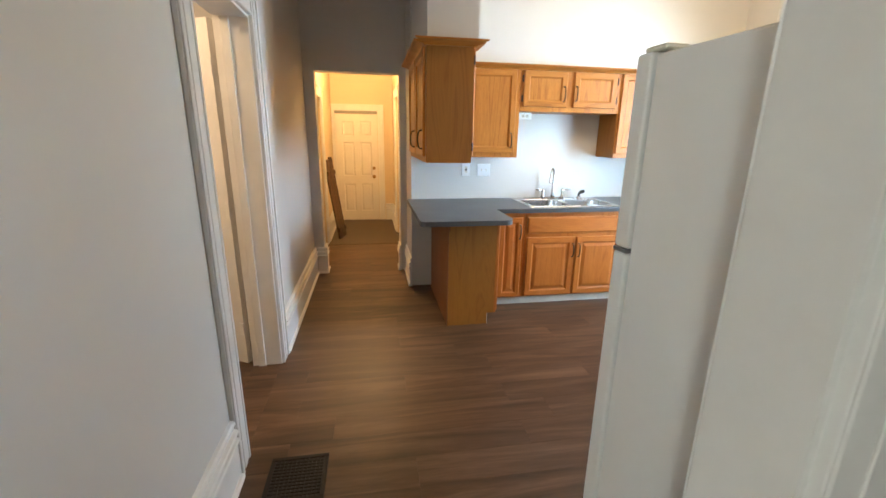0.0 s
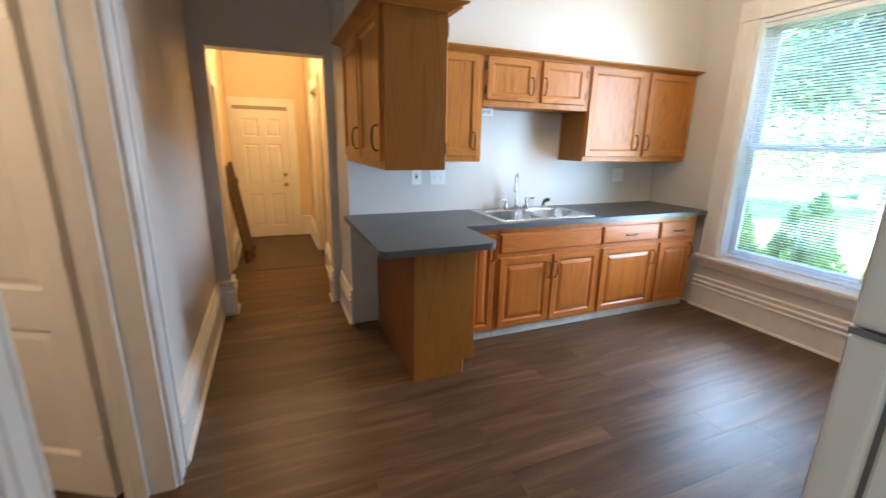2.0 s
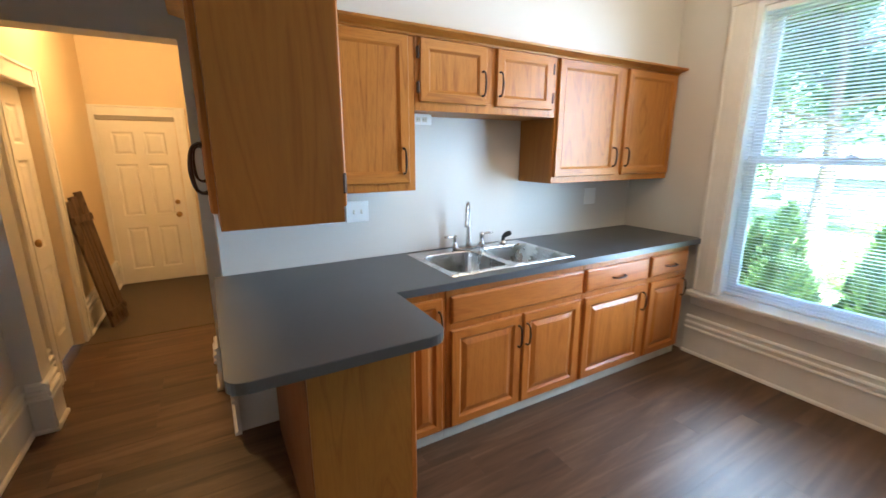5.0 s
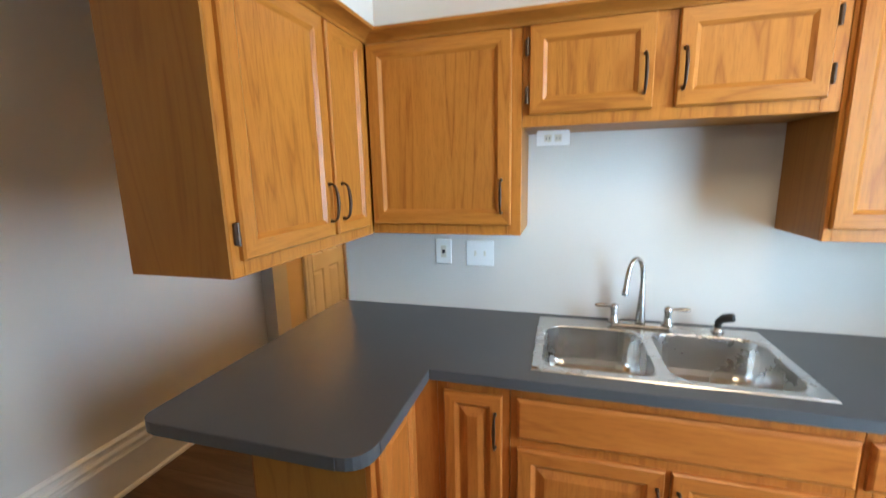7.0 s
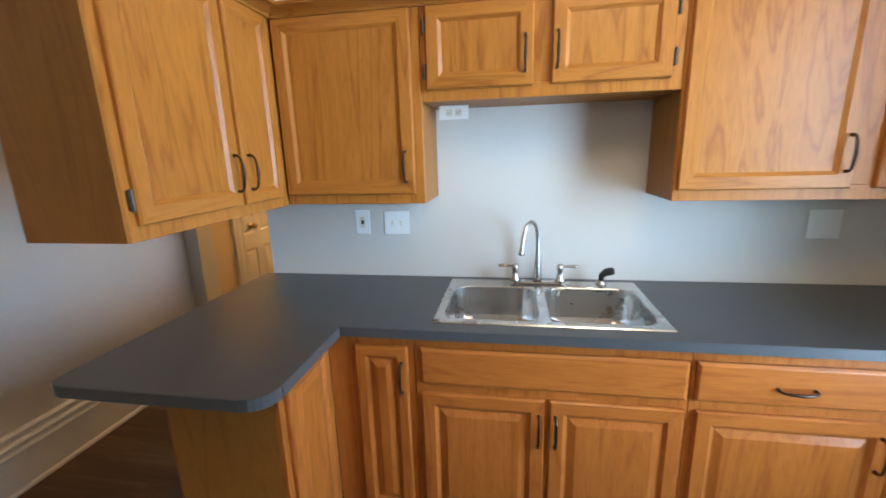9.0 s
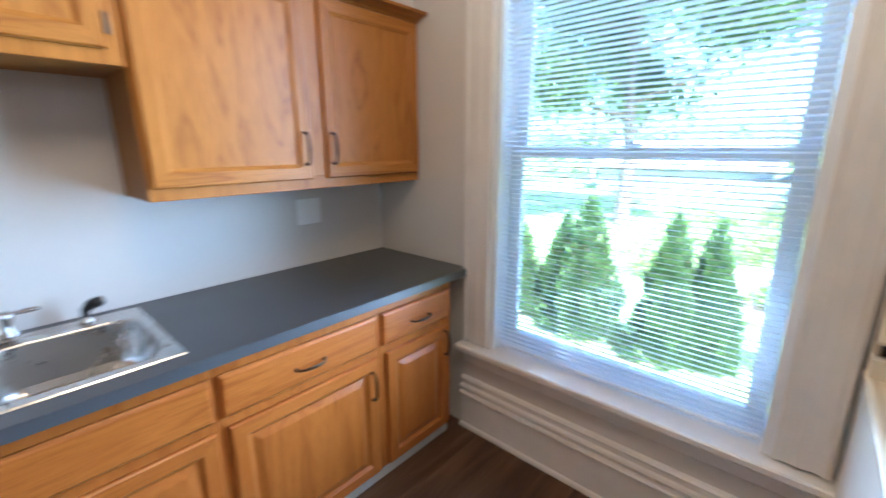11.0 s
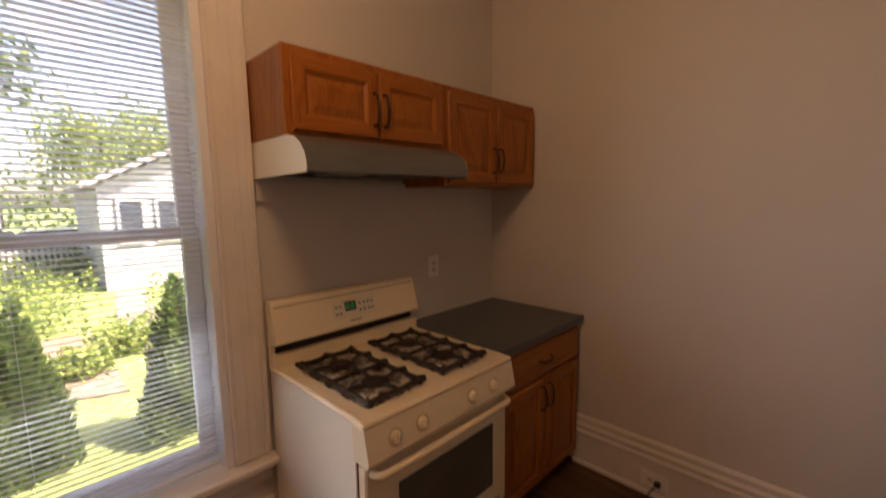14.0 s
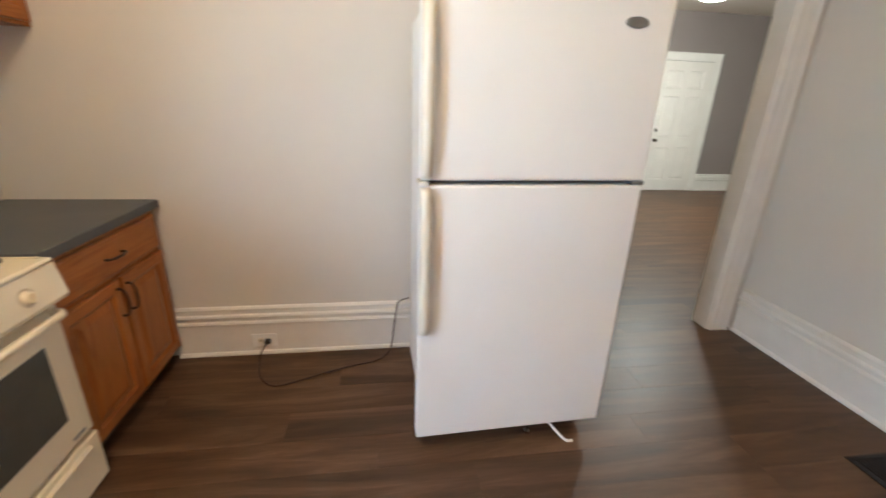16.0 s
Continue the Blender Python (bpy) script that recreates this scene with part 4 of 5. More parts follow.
sbm, bowls = sink_mesh()
basin = part("basin", sbm, steel, sink)
for f in basin.data.polygons:
    f.use_smooth = f.area < 0.002
for b in bowls:
    bm = lathe(bmesh.new(), ((b[0] + b[1]) / 2, (b[2] + b[3]) / 2, 0.7448), (0, 0, 1), [(0, 0.045), (0.003, 0.045), (0.004, 0.038), (0.002, 0.030), (0.002, 0.001)], 20)
    part("drain", bm, nickel, sink, "", True)

# faucet
FX, FY = 2.118, 4.385
fc = thing("faucet", (FX, FY, 0.92), "brushed nickel gooseneck faucet with two lever handles", "faucet")
bm = boxes((FX - 0.115, FX + 0.115, FY - 0.026, FY + 0.026, 0.9197, 0.934), bev=0.006)
part("deck_plate", bm, nickel, fc)
bm = bmesh.new()
SWING = Vector((-0.64, -0.77, 0))      # the spout is swung over the left bowl


def along(d, z):
    return Vector((FX, FY, z)) + SWING * d


pts = bend([along(0, 0.934), along(0, 1.03), along(0, 1.13), along(0.008, 1.180), along(0.028, 1.212), along(0.058, 1.226), along(0.090, 1.208), along(0.110, 1.165), along(0.120, 1.115), along(0.125, 1.082)], 4)
tube(bm, pts, [0.021 - 0.0115 * min(1, i / 7) for i in range(len(pts) - 5)] + [0.010, 0.0115, 0.013, 0.0135, 0.012], 14)
part("spout", bm, nickel, fc, "", True)
for s in (-1, 1):
    bm = lathe(bmesh.new(), (FX + s * 0.105, FY, 0.934), (0, 0, 1), [(0, 0.025), (0.008, 0.024), (0.02, 0.015), (0.05, 0.013), (0.062, 0.017), (0.078, 0.015), (0.085, 0.004)], 14)
    tube(bm, bend([(FX + s * 0.105, FY, 1.000), (FX + s * 0.135, FY - 0.004, 1.008), (FX + s * 0.185, FY - 0.010, 1.010)], 4), [0.007, 0.007, 0.0065, 0.006, 0.007, 0.008, 0.009, 0.008, 0.005], 10)
    part("lever_handle", bm, nickel, fc, "", True)
sp = thing("side_sprayer", (2.412, 4.395, 0.92), "black side sprayer in a chrome holder", "sprayer")
part("holder", lathe(bmesh.new(), (2.412, 4.395, 0.9197), (0, 0, 1), [(0, 0.024), (0.006, 0.023), (0.012, 0.017), (0.02, 0.016)], 14), nickel, sp, "", True)
bm = tube(bmesh.new(), bend([(2.412, 4.395, 0.938), (2.414, 4.393, 0.962), (2.432, 4.385, 0.982), (2.462, 4.372, 0.992)], 4), [0.013] * 4 + [0.015] * 3 + [0.018, 0.019, 0.018, 0.019, 0.018, 0.014], 12)
part("spray_head", bm, black, sp, "", True)


# ---------- plates and outlets ----------
def plate(name, face, u0, u1, v0, v1, label, kind):
    p = thing(name, face.at((u0 + u1) / 2, v0, 0), label, "wall plate")
    bm = bmesh.new()
    fbox(bm, face, u0, u1, v0, v1, 0.0005, 0.006, 0.002)
    body = part("cover", bm, plate_white, p)
    uc, vc = (u0 + u1) / 2, (v0 + v1) / 2
    if kind == "switch2":
        for u in (uc - 0.023, uc + 0.023):
            bm = bmesh.new()
            fbox(bm, face, u - 0.005, u + 0.005, vc - 0.012, vc + 0.012, 0.006, 0.0075)
            fbox(bm, face, u - 0.0035, u + 0.0035, vc - 0.012, vc - 0.002, 0.0075, 0.017, 0.001)
            part("toggle", bm, fridge_trim, p)
    elif kind == "duplex":
        level = (u1 - u0) > (v1 - v0)
        for s in (-0.02, 0.02):
            bm = bmesh.new()
            a, b = (uc + s, vc) if level else (uc, vc + s)
            fbox(bm, face, a - 0.014, a + 0.014, b - 0.014, b + 0.014, 0.006, 0.0078, 0.002)
            r = part("receptacle", bm, fridge_trim, p)
            bm = bmesh.new()
            for d in (-0.006, 0.006):
                fbox(bm, face, a + d - 0.0012, a + d + 0.0012, b - 0.004, b + 0.004, 0.0078, 0.0084)
            part("slot", bm, black, r)
    elif kind == "blank":
        bm = bmesh.new()
        fbox(bm, face, u0 + 0.022, u1 - 0.022, v0 + 0.020, v1 - 0.020, 0.006, 0.0085, 0.001)
        part("centre", bm, plate_white, p)
    elif kind == "single":
        bm = bmesh.new()
        fbox(bm, face, uc - 0.014, uc + 0.014, vc - 0.03, vc + 0.03, 0.006, 0.0075, 0.001)
        r = part("receptacle", bm, fridge_trim, p)
        bm = bmesh.new()
        fbox(bm, face, uc - 0.007, uc + 0.007, vc - 0.010, vc + 0.010, 0.0075, 0.0084)
        part("slot", bm, black, r)
    return p


nw = Face((0, YS, 0), (1, 0, 0), (0, -1, 0))
plate("outlet", nw, 1.182, 1.262, 1.140, 1.266, "white outlet plate above the peninsula counter", "single")
plate("light_switch", nw, 1.338, 1.474, 1.137, 1.260, "white double toggle switch plate", "switch2")
under = plate("outlet", Face((0, 4.315, 0), (1, 0, 0), (0, -1, 0)), 1.676, 1.806, 1.686, 1.744, "white outlet box under the short wall cabinet", "duplex")
part("box", boxes((1.682, 1.800, 4.3155, 4.360, 1.690, 1.7475), bev=0.002), plate_white, under)
plate("blank_plate", nw, 3.288, 3.420, 1.126, 1.256, "pale blank plate above the counter", "blank")
plate("outlet", east, 1.328, 1.412, 1.142, 1.270, "white outlet above the small counter", "duplex")
plate("outlet", Face((0, YF + 0.0222, 0), (1, 0, 0), (0, 1, 0)), 2.66, 2.795, 0.048, 0.132, "white outlet set in the baseboard", "duplex")

# ---------- range wall ----------
ew = Face((3.515, 0, 0), (0, 1, 0), (-1, 0, 0))
WOODR = [red_v, red_h]
GROUP_R = "cherry-toned cabinets on the range wall"


def range_upper(y0, y1, z0, doors, label):
    c = thing("wall_cabinet", (3.67, (y0 + y1) / 2, z0), label, "cabinet", GROUP_R)
    part("body", boxes((3.534, XR - 0.002, y0, y1, z0, 2.145), bev=0.001), red_v, c)
    lo, hi, m = doors[0][0] + 0.01, doors[1][1] - 0.01, (doors[0][1], doors[1][0])
    face_frame(c, ew, [(y0, lo, z0, 2.145, False), (hi, y1, z0, 2.145, False), (m[0] - 0.01, m[1] + 0.01, z0 + 0.03, 2.105, False),
                       (lo, hi, z0, z0 + 0.03, True), (lo, hi, 2.115, 2.145, True)], WOODR)
    for u0, u1, h in doors:
        cab_door(c, ew, u0, u1, z0 + 0.016, 2.115, WOODR, True, h)


range_upper(1.592, 2.384, 1.836, [(1.612, 1.980, (1.962, 1.965)), (1.992, 2.360, (2.012, 1.965))], "cherry-toned wall cabinet above the range hood")
range_upper(0.803, 1.590, 1.665, [(0.822, 1.190, (1.172, 1.805)), (1.202, 1.570, (1.222, 1.805))], "taller cherry-toned wall cabinet in the corner")

hood = thing("range_hood", (3.6, 1.98, 1.695), "pale metal under-cabinet range hood with a curved front", "hood")
HP = [(XR - 0.003, 1.833), (3.500, 1.833), (3.455, 1.822), (3.415, 1.798), (3.388, 1.765), (3.378, 1.735), (3.378, 1.702), (3.390, 1.698)]
shell = bmesh.new()
HY = (1.575, 2.382)
prism(shell, HP + [(3.390, 1.716), (XR - 0.003, 1.716)], 'y', *HY)
for y0 in (HY[0], HY[1] - 0.004):
    prism(shell, [(XR - 0.003, 1.716), (3.390, 1.716), (3.390, 1.697), (XR - 0.003, 1.690)], 'y', y0, y0 + 0.004)
part("shell", shell, hood_steel, hood)
# pale enamel on the hood ends stands in for window light on the steel
for y0 in (HY[0] - 0.0025, HY[1] + 0.0005):
    part("end_cap", prism(bmesh.new(), HP + [(XR - 0.003, 1.692)], 'y', y0, y0 + 0.002), enamel_side, hood, "hood end cap, window light put into its pale colour")
# near-black low-gloss underside with a dark grey filter
part("underside", boxes((3.395, XR - 0.006, HY[0] + 0.006, HY[1] - 0.006, 1.706, 1.715)), underside_black, hood, "near-black hood underside")
part("filter", boxes((3.48, 3.74, 1.70, 2.02, 1.697, 1.7055), bev=0.002), dark_filter, hood)
part("light_lens", boxes((3.46, 3.56, 2.08, 2.26, 1.697, 1.7055), bev=0.002), badge_grey, hood)
part("lip", boxes((3.374, 3.3775, HY[0], HY[1], 1.702, 1.735)), hood_steel, hood)
part("rear_strip", boxes((XR - 0.022, XR - 0.003, HY[0] + 0.01, HY[1], 1.602, 1.685)), wall_paint, hood)

# base cabinet and small counter in the corner
rb = thing("base_cabinet", (3.5, 1.2, 0.0), "cherry-toned corner base cabinet with drawer and two doors", "cabinet", GROUP_R)
rbf = Face((3.186, 0, 0), (0, 1, 0), (-1, 0, 0))
part("body", boxes((3.206, XR - 0.03, 0.826, 1.590, 0.075, 0.874)), red_v, rb)
face_frame(rb, rbf, [(0.826, 0.850, 0.075, 0.874, False), (1.566, 1.590, 0.075, 0.874, False), (0.850, 1.566, 0.075, 0.105, True), (0.850, 1.566, 0.655, 0.690, True), (0.850, 1.566, 0.845, 0.874, True),
                     (1.185, 1.225, 0.105, 0.655, False)], WOODR)
drawer_front(rb, rbf, 0.838, 1.578, 0.682, 0.850, WOODR, (1.21, 0.766, False, 0.11))
cab_door(rb, rbf, 0.838, 1.198, 0.088, 0.660, WOODR, True, (1.172, 0.56))
cab_door(rb, rbf, 1.212, 1.578, 0.088, 0.660, WOODR, True, (1.240, 0.56))
part("toe_board", boxes((3.235, 3.250, 0.826, 1.590, 0.001, 0.0745)), shadow_gap, rb)
ct = thing("countertop", (3.5, 1.2, 0.876), "dark grey laminate countertop beside the range", "countertop")
part("slab", boxes((3.158, XR - 0.004, YF + 0.002, 1.596, 0.876, 0.914), bev=0.003), counter_mat, ct)
part("edge_band", boxes((3.1555, 3.1575, YF + 0.004, 1.594, 0.8765, 0.9128)), counter_mat, ct)

# gas range
RX, RY0_, RY1_ = 3.128, 1.612, 2.378
rg = thing("gas_range", (3.45, 2.0, 0.0), "bisque freestanding gas range with black grates", "range")
part("side_panel", boxes((3.165, 3.80, RY1_ - 0.006, RY1_, 0.03, 0.895), bev=0.002), enamel_side, rg)
part("side_panel", boxes((3.165, 3.80, RY0_, RY0_ + 0.006, 0.03, 0.895), bev=0.002), enamel_side, rg)
part("body", boxes((3.17, 3.795, RY0_ + 0.007, RY1_ - 0.007, 0.03, 0.890)), shadow_gap, rg)
for y in (RY0_ + 0.06, RY1_ - 0.06):
    for x in (3.23, 3.74):
        part("foot", lathe(bmesh.new(), (x, y, 0.0), (0, 0, 1), [(0.0, 0.018), (0.012, 0.018), (0.014, 0.008), (0.032, 0.008)], 10), black, rg)


def cooktop():
    bm = bmesh.new()
    box(bm, 3.102, 3.80, RY0_ - 0.008, RY1_ + 0.008, 0.893, 0.910, 0.006)
    return bm


part("cooktop", cooktop(), enamel, rg)
for y in (RY0_ + 0.007, RY1_ - 0.007):
    part("raised_edge", boxes((3.13, 3.74, y - 0.007, y + 0.007, 0.9098, 0.914), bev=0.002), enamel, rg)
# sloping front panel
part("control_panel", prism(bmesh.new(), [(3.104, 0.8925), (3.082, 0.785), (3.090, 0.770), (3.160, 0.770), (3.168, 0.8925)], 'y', RY0_ - 0.006, RY1_ + 0.006), enamel, rg)
slope = Vector((-0.107, 0, 0.022)).normalized()
for y in (1.752, 1.882, 2.150, 2.270):
    base = Vector((3.092, y, 0.832))
    kn = lathe(bmesh.new(), base, slope, [(0, 0.023), (0.004, 0.023), (0.006, 0.019), (0.011, 0.018), (0.013, 0.016), (0.0135, 0.001)], 18)
    k = part("knob", kn, enamel, rg, "", True)
    bm = bmesh.new()
    c = base + slope * 0.016
    box(bm, c.x - 0.010, c.x + 0.002, y - 0.004, y + 0.004, c.z - 0.017, c.z + 0.016, 0.002)
    part("grip", bm, enamel, k)
    bm = bmesh.new()
    lathe(bm, base, slope, [(0.0, 0.030), (0.0012, 0.030), (0.0012, 0.001)], 22)
    part("dial_ring", bm, dial_tan, rg)
part("vent_slot", boxes((3.118, 3.166, RY0_ + 0.05, RY1_ - 0.05, 0.752, 0.7695)), black, rg)
for k in range(9):
    y = RY0_ + 0.075 + k * 0.077
    part("vent_bar", boxes((3.116, 3.120, y - 0.016, y + 0.016, 0.7525, 0.7690)), enamel, rg)
od = part("oven_door", boxes((3.122, 3.168, RY0_ + 0.007, RY1_ - 0.007, 0.238, 0.750), bev=0.007), enamel, rg)
part("oven_window", boxes((3.1195, 3.1225, 1.716, 2.238, 0.350, 0.640), bev=0.001), smoked, od, "smoked glass oven window")
bm = tube(bmesh.new(), bend([(3.122, RY0_ + 0.03, 0.728), (3.085, RY0_ + 0.045, 0.730), (3.076, RY0_ + 0.12, 0.732), (3.074, 1.995, 0.733), (3.076, RY1_ - 0.12, 0.732), (3.085, RY1_ - 0.045, 0.730), (3.122, RY1_ - 0.03, 0.728)], 4), 0.0135, 10)
part("handle", bm, enamel, od, "long bisque bar handle", True)
dr = part("broiler_drawer", boxes((3.118, 3.168, RY0_ + 0.002, RY1_ - 0.002, 0.014, 0.222), bev=0.006), enamel, rg)
part("drawer_lip", prism(bmesh.new(), [(3.119, 0.196), (3.106, 0.190), (3.106, 0.180), (3.119, 0.164)], 'y', RY0_ + 0.06, RY1_ - 0.06), enamel, dr)
part("badge", boxes((3.1205, 3.1215, 1.66, 1.72, 0.262, 0.272)), badge_grey, od)
# backguard
bg = part("backguard", prism(bmesh.new(), [(3.80, 0.911), (3.725, 0.911), (3.725, 0.965), (3.768, 0.967), (3.768, 1.008), (3.715, 1.012), (3.708, 1.022), (3.752, 1.178), (3.762, 1.188), (3.80, 1.188)], 'y', RY0_ - 0.004, RY1_ + 0.004), enamel, rg)
part("vent_gap", boxes((3.755, 3.769, RY0_ + 0.012, RY1_ - 0.012, 0.969, 1.006)), black, rg)
tilt = Vector((-0.156, 0, 0.044)).normalized()
upd = Vector((0.044, 0, 0.156)).normalized()


def on_guard(bm, y0, y1, s0, s1, w0, w1):
    o = Vector((3.708, 0, 1.022))
    vs = []
    for w in (w0, w1):
        for y, s in ((y0, s0), (y1, s0), (y1, s1), (y0, s1)):
            p = o + upd * s + tilt * w
            vs.append(bm.verts.new((p.x, y, p.z)))
    for q in ((0, 1, 2, 3), (4, 7, 6, 5), (0, 4, 5, 1), (1, 5, 6, 2), (2, 6, 7, 3), (3, 7, 4, 0)):
        bm.faces.new([vs[i] for i in q])
    return bm


part("clock_panel", on_guard(bmesh.new(), 1.880, 2.105, 0.040, 0.122, 0.0003, 0.003), fridge_trim, bg)
clock = part("clock_display", on_guard(bmesh.new(), 1.985, 2.045, 0.070, 0.112, 0.003, 0.004), black, bg)
bm = bmesh.new()
for y in (2.036, 2.025, 2.009, 1.998):
    for s in (0.082, 0.093):
        on_guard(bm, y - 0.003, y + 0.003, s, s + 0.006, 0.004, 0.0045)
part("digits", bm, digit_green, clock)
for y in (1.895, 1.915, 1.94, 1.963, 2.07, 2.09):
    for s in (0.058, 0.090):
        part("button", on_guard(bmesh.new(), y - 0.006, y + 0.006, s, s + 0.010, 0.003, 0.0045), badge_grey, bg)
part("badge", on_guard(bmesh.new(), 1.965, 2.03, 0.020, 0.026, 0.0003, 0.0012), badge_grey, bg)
part("guard_line", on_guard(bmesh.new(), RY0_ + 0.01, RY1_ - 0.01, 0.146, 0.149, 0.0002, 0.001), shadow_gap, bg)


def grate(y0, y1, x0, x1):
    """One cast piece over two burners: heavy frame, pointed lugs, tapering fingers."""
    bm = bmesh.new()
    z = 0.928
    xm, ym = (x0 + x1) / 2, (y0 + y1) / 2
    ring, o, w = [], 0.009, 0.007
    for (ax, ay), (bx, by), (nx, ny), n in (((x0, y0), (x1, y0), (0, -1), 4), ((x1, y0), (x1, y1), (1, 0), 2), ((x1, y1), (x0, y1), (0, 1), 4), ((x0, y1), (x0, y0), (-1, 0), 2)):
        for k in range(n):
            for f, d in ((0.0, o), (0.22, -w * 0.4), (0.5, -w), (0.78, -w * 0.4)):
                q = (k + f) / n
                ring.append((ax + (bx - ax) * q + nx * d, ay + (by - ay) * q + ny * d, z + (0.006 if f == 0.0 else 0.0)))
    ring.append(ring[0])
    tube(bm, ring, [0.0125 if i % 4 == 0 else 0.0105 for i in range(len(ring))], 8)
    tube(bm, [(xm, y0, z), (xm, ym, z + 0.003), (xm, y1, z)], [0.0095, 0.008, 0.0095], 8)
    for cx in ((x0 + xm) / 2, (xm + x1) / 2):
        out = x0 if cx < xm else x1
        for px, py, reach in ((out, ym, 0.60), (xm, ym, 0.60), (cx, y0, 0.60), (cx, y1, 0.60)):
            d = Vector((cx - px, ym - py, 0))
            tube(bm, [(px, py, z), (px + d.x * 0.10, py + d.y * 0.10, z + 0.012), (px + d.x * 0.35, py + d.y * 0.35, z + 0.011), (px + d.x * reach, py + d.y * reach, z + 0.004)],
                 [0.0110, 0.0085, 0.0075, 0.0060], 7)
    for px, py in ((x0 + 0.007, y0 + 0.007), (x1 - 0.007, y0 + 0.007), (x0 + 0.007, y1 - 0.007), (x1 - 0.007, y1 - 0.007), (xm, y0), (xm, y1)):
        tube(bm, [(px, py, 0.9105), (px, py, z), (px, py, z + 0.020)], [0.008, 0.0125, 0.003], 7)
    return bm


for y0, y1 in ((1.700, 1.950), (2.060, 2.312)):
    part("grate", grate(y0, y1, 3.185, 3.660), iron, rg, "black cast iron double grate")
    bm = bmesh.new()
    box(bm, 3.178, 3.668, y0 - 0.006, y1 + 0.006, 0.9101, 0.9122, 0.001)
    part("burner_tray", bm, tray_metal, rg, "scorched pale burner tray")
    for x in (3.31, 3.54):
        c = ((y0 + y1) / 2)
        part("drip_bowl", lathe(bmesh.new(), (x, c, 0.9121), (0, 0, 1), [(0.0, 0.098), (0.004, 0.097), (0.005, 0.088), (0.0015, 0.066), (0.0015, 0.001)], 22), tray_metal, rg, "scorched steel drip bowl", True)
        bn_ = part("burner", lathe(bmesh.new(), (x, c, 0.9135), (0, 0, 1), [(0, 0.040), (0.008, 0.042), (0.010, 0.054), (0.013, 0.054), (0.014, 0.047), (0.016, 0.046), (0.018, 0.001)], 18), iron, rg)
        part("cap", lathe(bmesh.new(), (x, c, 0.9315), (0, 0, 1), [(0, 0.036), (0.004, 0.036), (0.006, 0.028), (0.0065, 0.001)], 18), iron, bn_)

# ---------- refrigerator ----------
FX0, FX1, FYB, FYF = 1.090, 1.920, 0.905, 1.632
fr = thing("refrigerator", (1.51, 1.27, 0.0), "off-white top-freezer refrigerator with textured doors", "refrigerator")
part("body", boxes((FX0 + 0.004, FX1 - 0.050, FYB, FYF - 0.082, 0.045, 1.752), bev=0.006), fridge_white, fr)
part("gasket", boxes((FX0 + 0.02, FX1 - 0.02, FYF - 0.0815, FYF - 0.070, 0.10, 1.725)), badge_grey, fr)
for nm, z0, z1, h0, h1 in (("freezer_door", 1.172, 1.762, 1.180, 1.720), ("fridge_door", 0.085, 1.156, 0.585, 1.150)):
    bm = boxes((FX0, FX1, FYF - 0.070, FYF, z0, z1))
    bmesh.ops.bevel(bm, geom=[e for e in bm.edges], offset=0.012, segments=3, affect='EDGES', profile=0.6)
    d = part(nm, bm, fridge_white, fr)
    y, x = FYF, FX1 - 0.020
    bm = bmesh.new()
    lo, hi = (h0, h1)
    pts = bend([(x, y - 0.004, lo), (x, y + 0.022, lo + 0.02), (x, y + 0.036, lo + 0.10), (x, y + 0.036, hi - 0.10), (x, y + 0.022, hi - 0.02), (x, y - 0.004, hi)], 4)
    rings = []
    for i, p in enumerate(pts):
        w = 0.020
        rings.append([bm.verts.new((p[0] + a * w, p[1] + b * 0.011, p[2])) for a, b in ((-1, -0.6), (-0.8, 0.6), (0, 1), (0.8, 0.6), (1, -0.6), (0, -1))])
    for a, b in zip(rings, rings[1:]):
        for k in range(6):
            bm.faces.new((a[k], a[(k + 1) % 6], b[(k + 1) % 6], b[k]))
    bm.faces.new(rings[0]), bm.faces.new(rings[-1][::-1])
    part("handle", bm, fridge_trim, d, "cream plastic bow handle", True)
    if nm == "freezer_door":
        bm = lathe(bmesh.new(), (1.223, FYF - 0.001, 1.682), (0, 1, 0), [(0, 0.042), (0.004, 0.041), (0.006, 0.034), (0.0065, 0.001)], 24)
        for v in bm.verts:
            v.co.z = 1.682 + (v.co.z - 1.682) * 0.42
        part("badge", bm, badge_grey, d, "plain oval grey badge", True)
part("hinge_cover", boxes((FX0 + 0.01, FX0 + 0.09, FYF - 0.11, FYF - 0.02, 1.7625, 1.778), bev=0.005), fridge_trim, fr)
part("middle_hinge", boxes((FX0 - 0.002, FX0 + 0.05, FYF - 0.068, FYF - 0.002, 1.158, 1.170)), badge_grey, fr)
part("middle_hinge", boxes((FX1 - 0.03, FX1 + 0.002, FYF - 0.068, FYF + 0.010, 1.158, 1.170)), fridge_trim, fr)
part("toe_grille", boxes((FX0 + 0.03, FX1 - 0.012, FYF - 0.078, FYF - 0.062, 0.030, 0.080), bev=0.003), fridge_trim, fr, "cream toe grille")
for x in (FX0 + 0.08, FX1 - 0.08):
    for y in (FYB + 0.06, FYF - 0.12):
        part("roller", lathe(bmesh.new(), (x - 0.01, y, 0.0245), (1, 0, 0), [(0, 0.0243), (0.02, 0.0243)], 14), black, fr)
part("foot", lathe(bmesh.new(), (1.40, FYF - 0.055, 0.0), (0, 0, 1), [(0, 0.014), (0.012, 0.014), (0.014, 0.006), (0.05, 0.006)], 10), nickel, fr)
bm = bmesh.new()
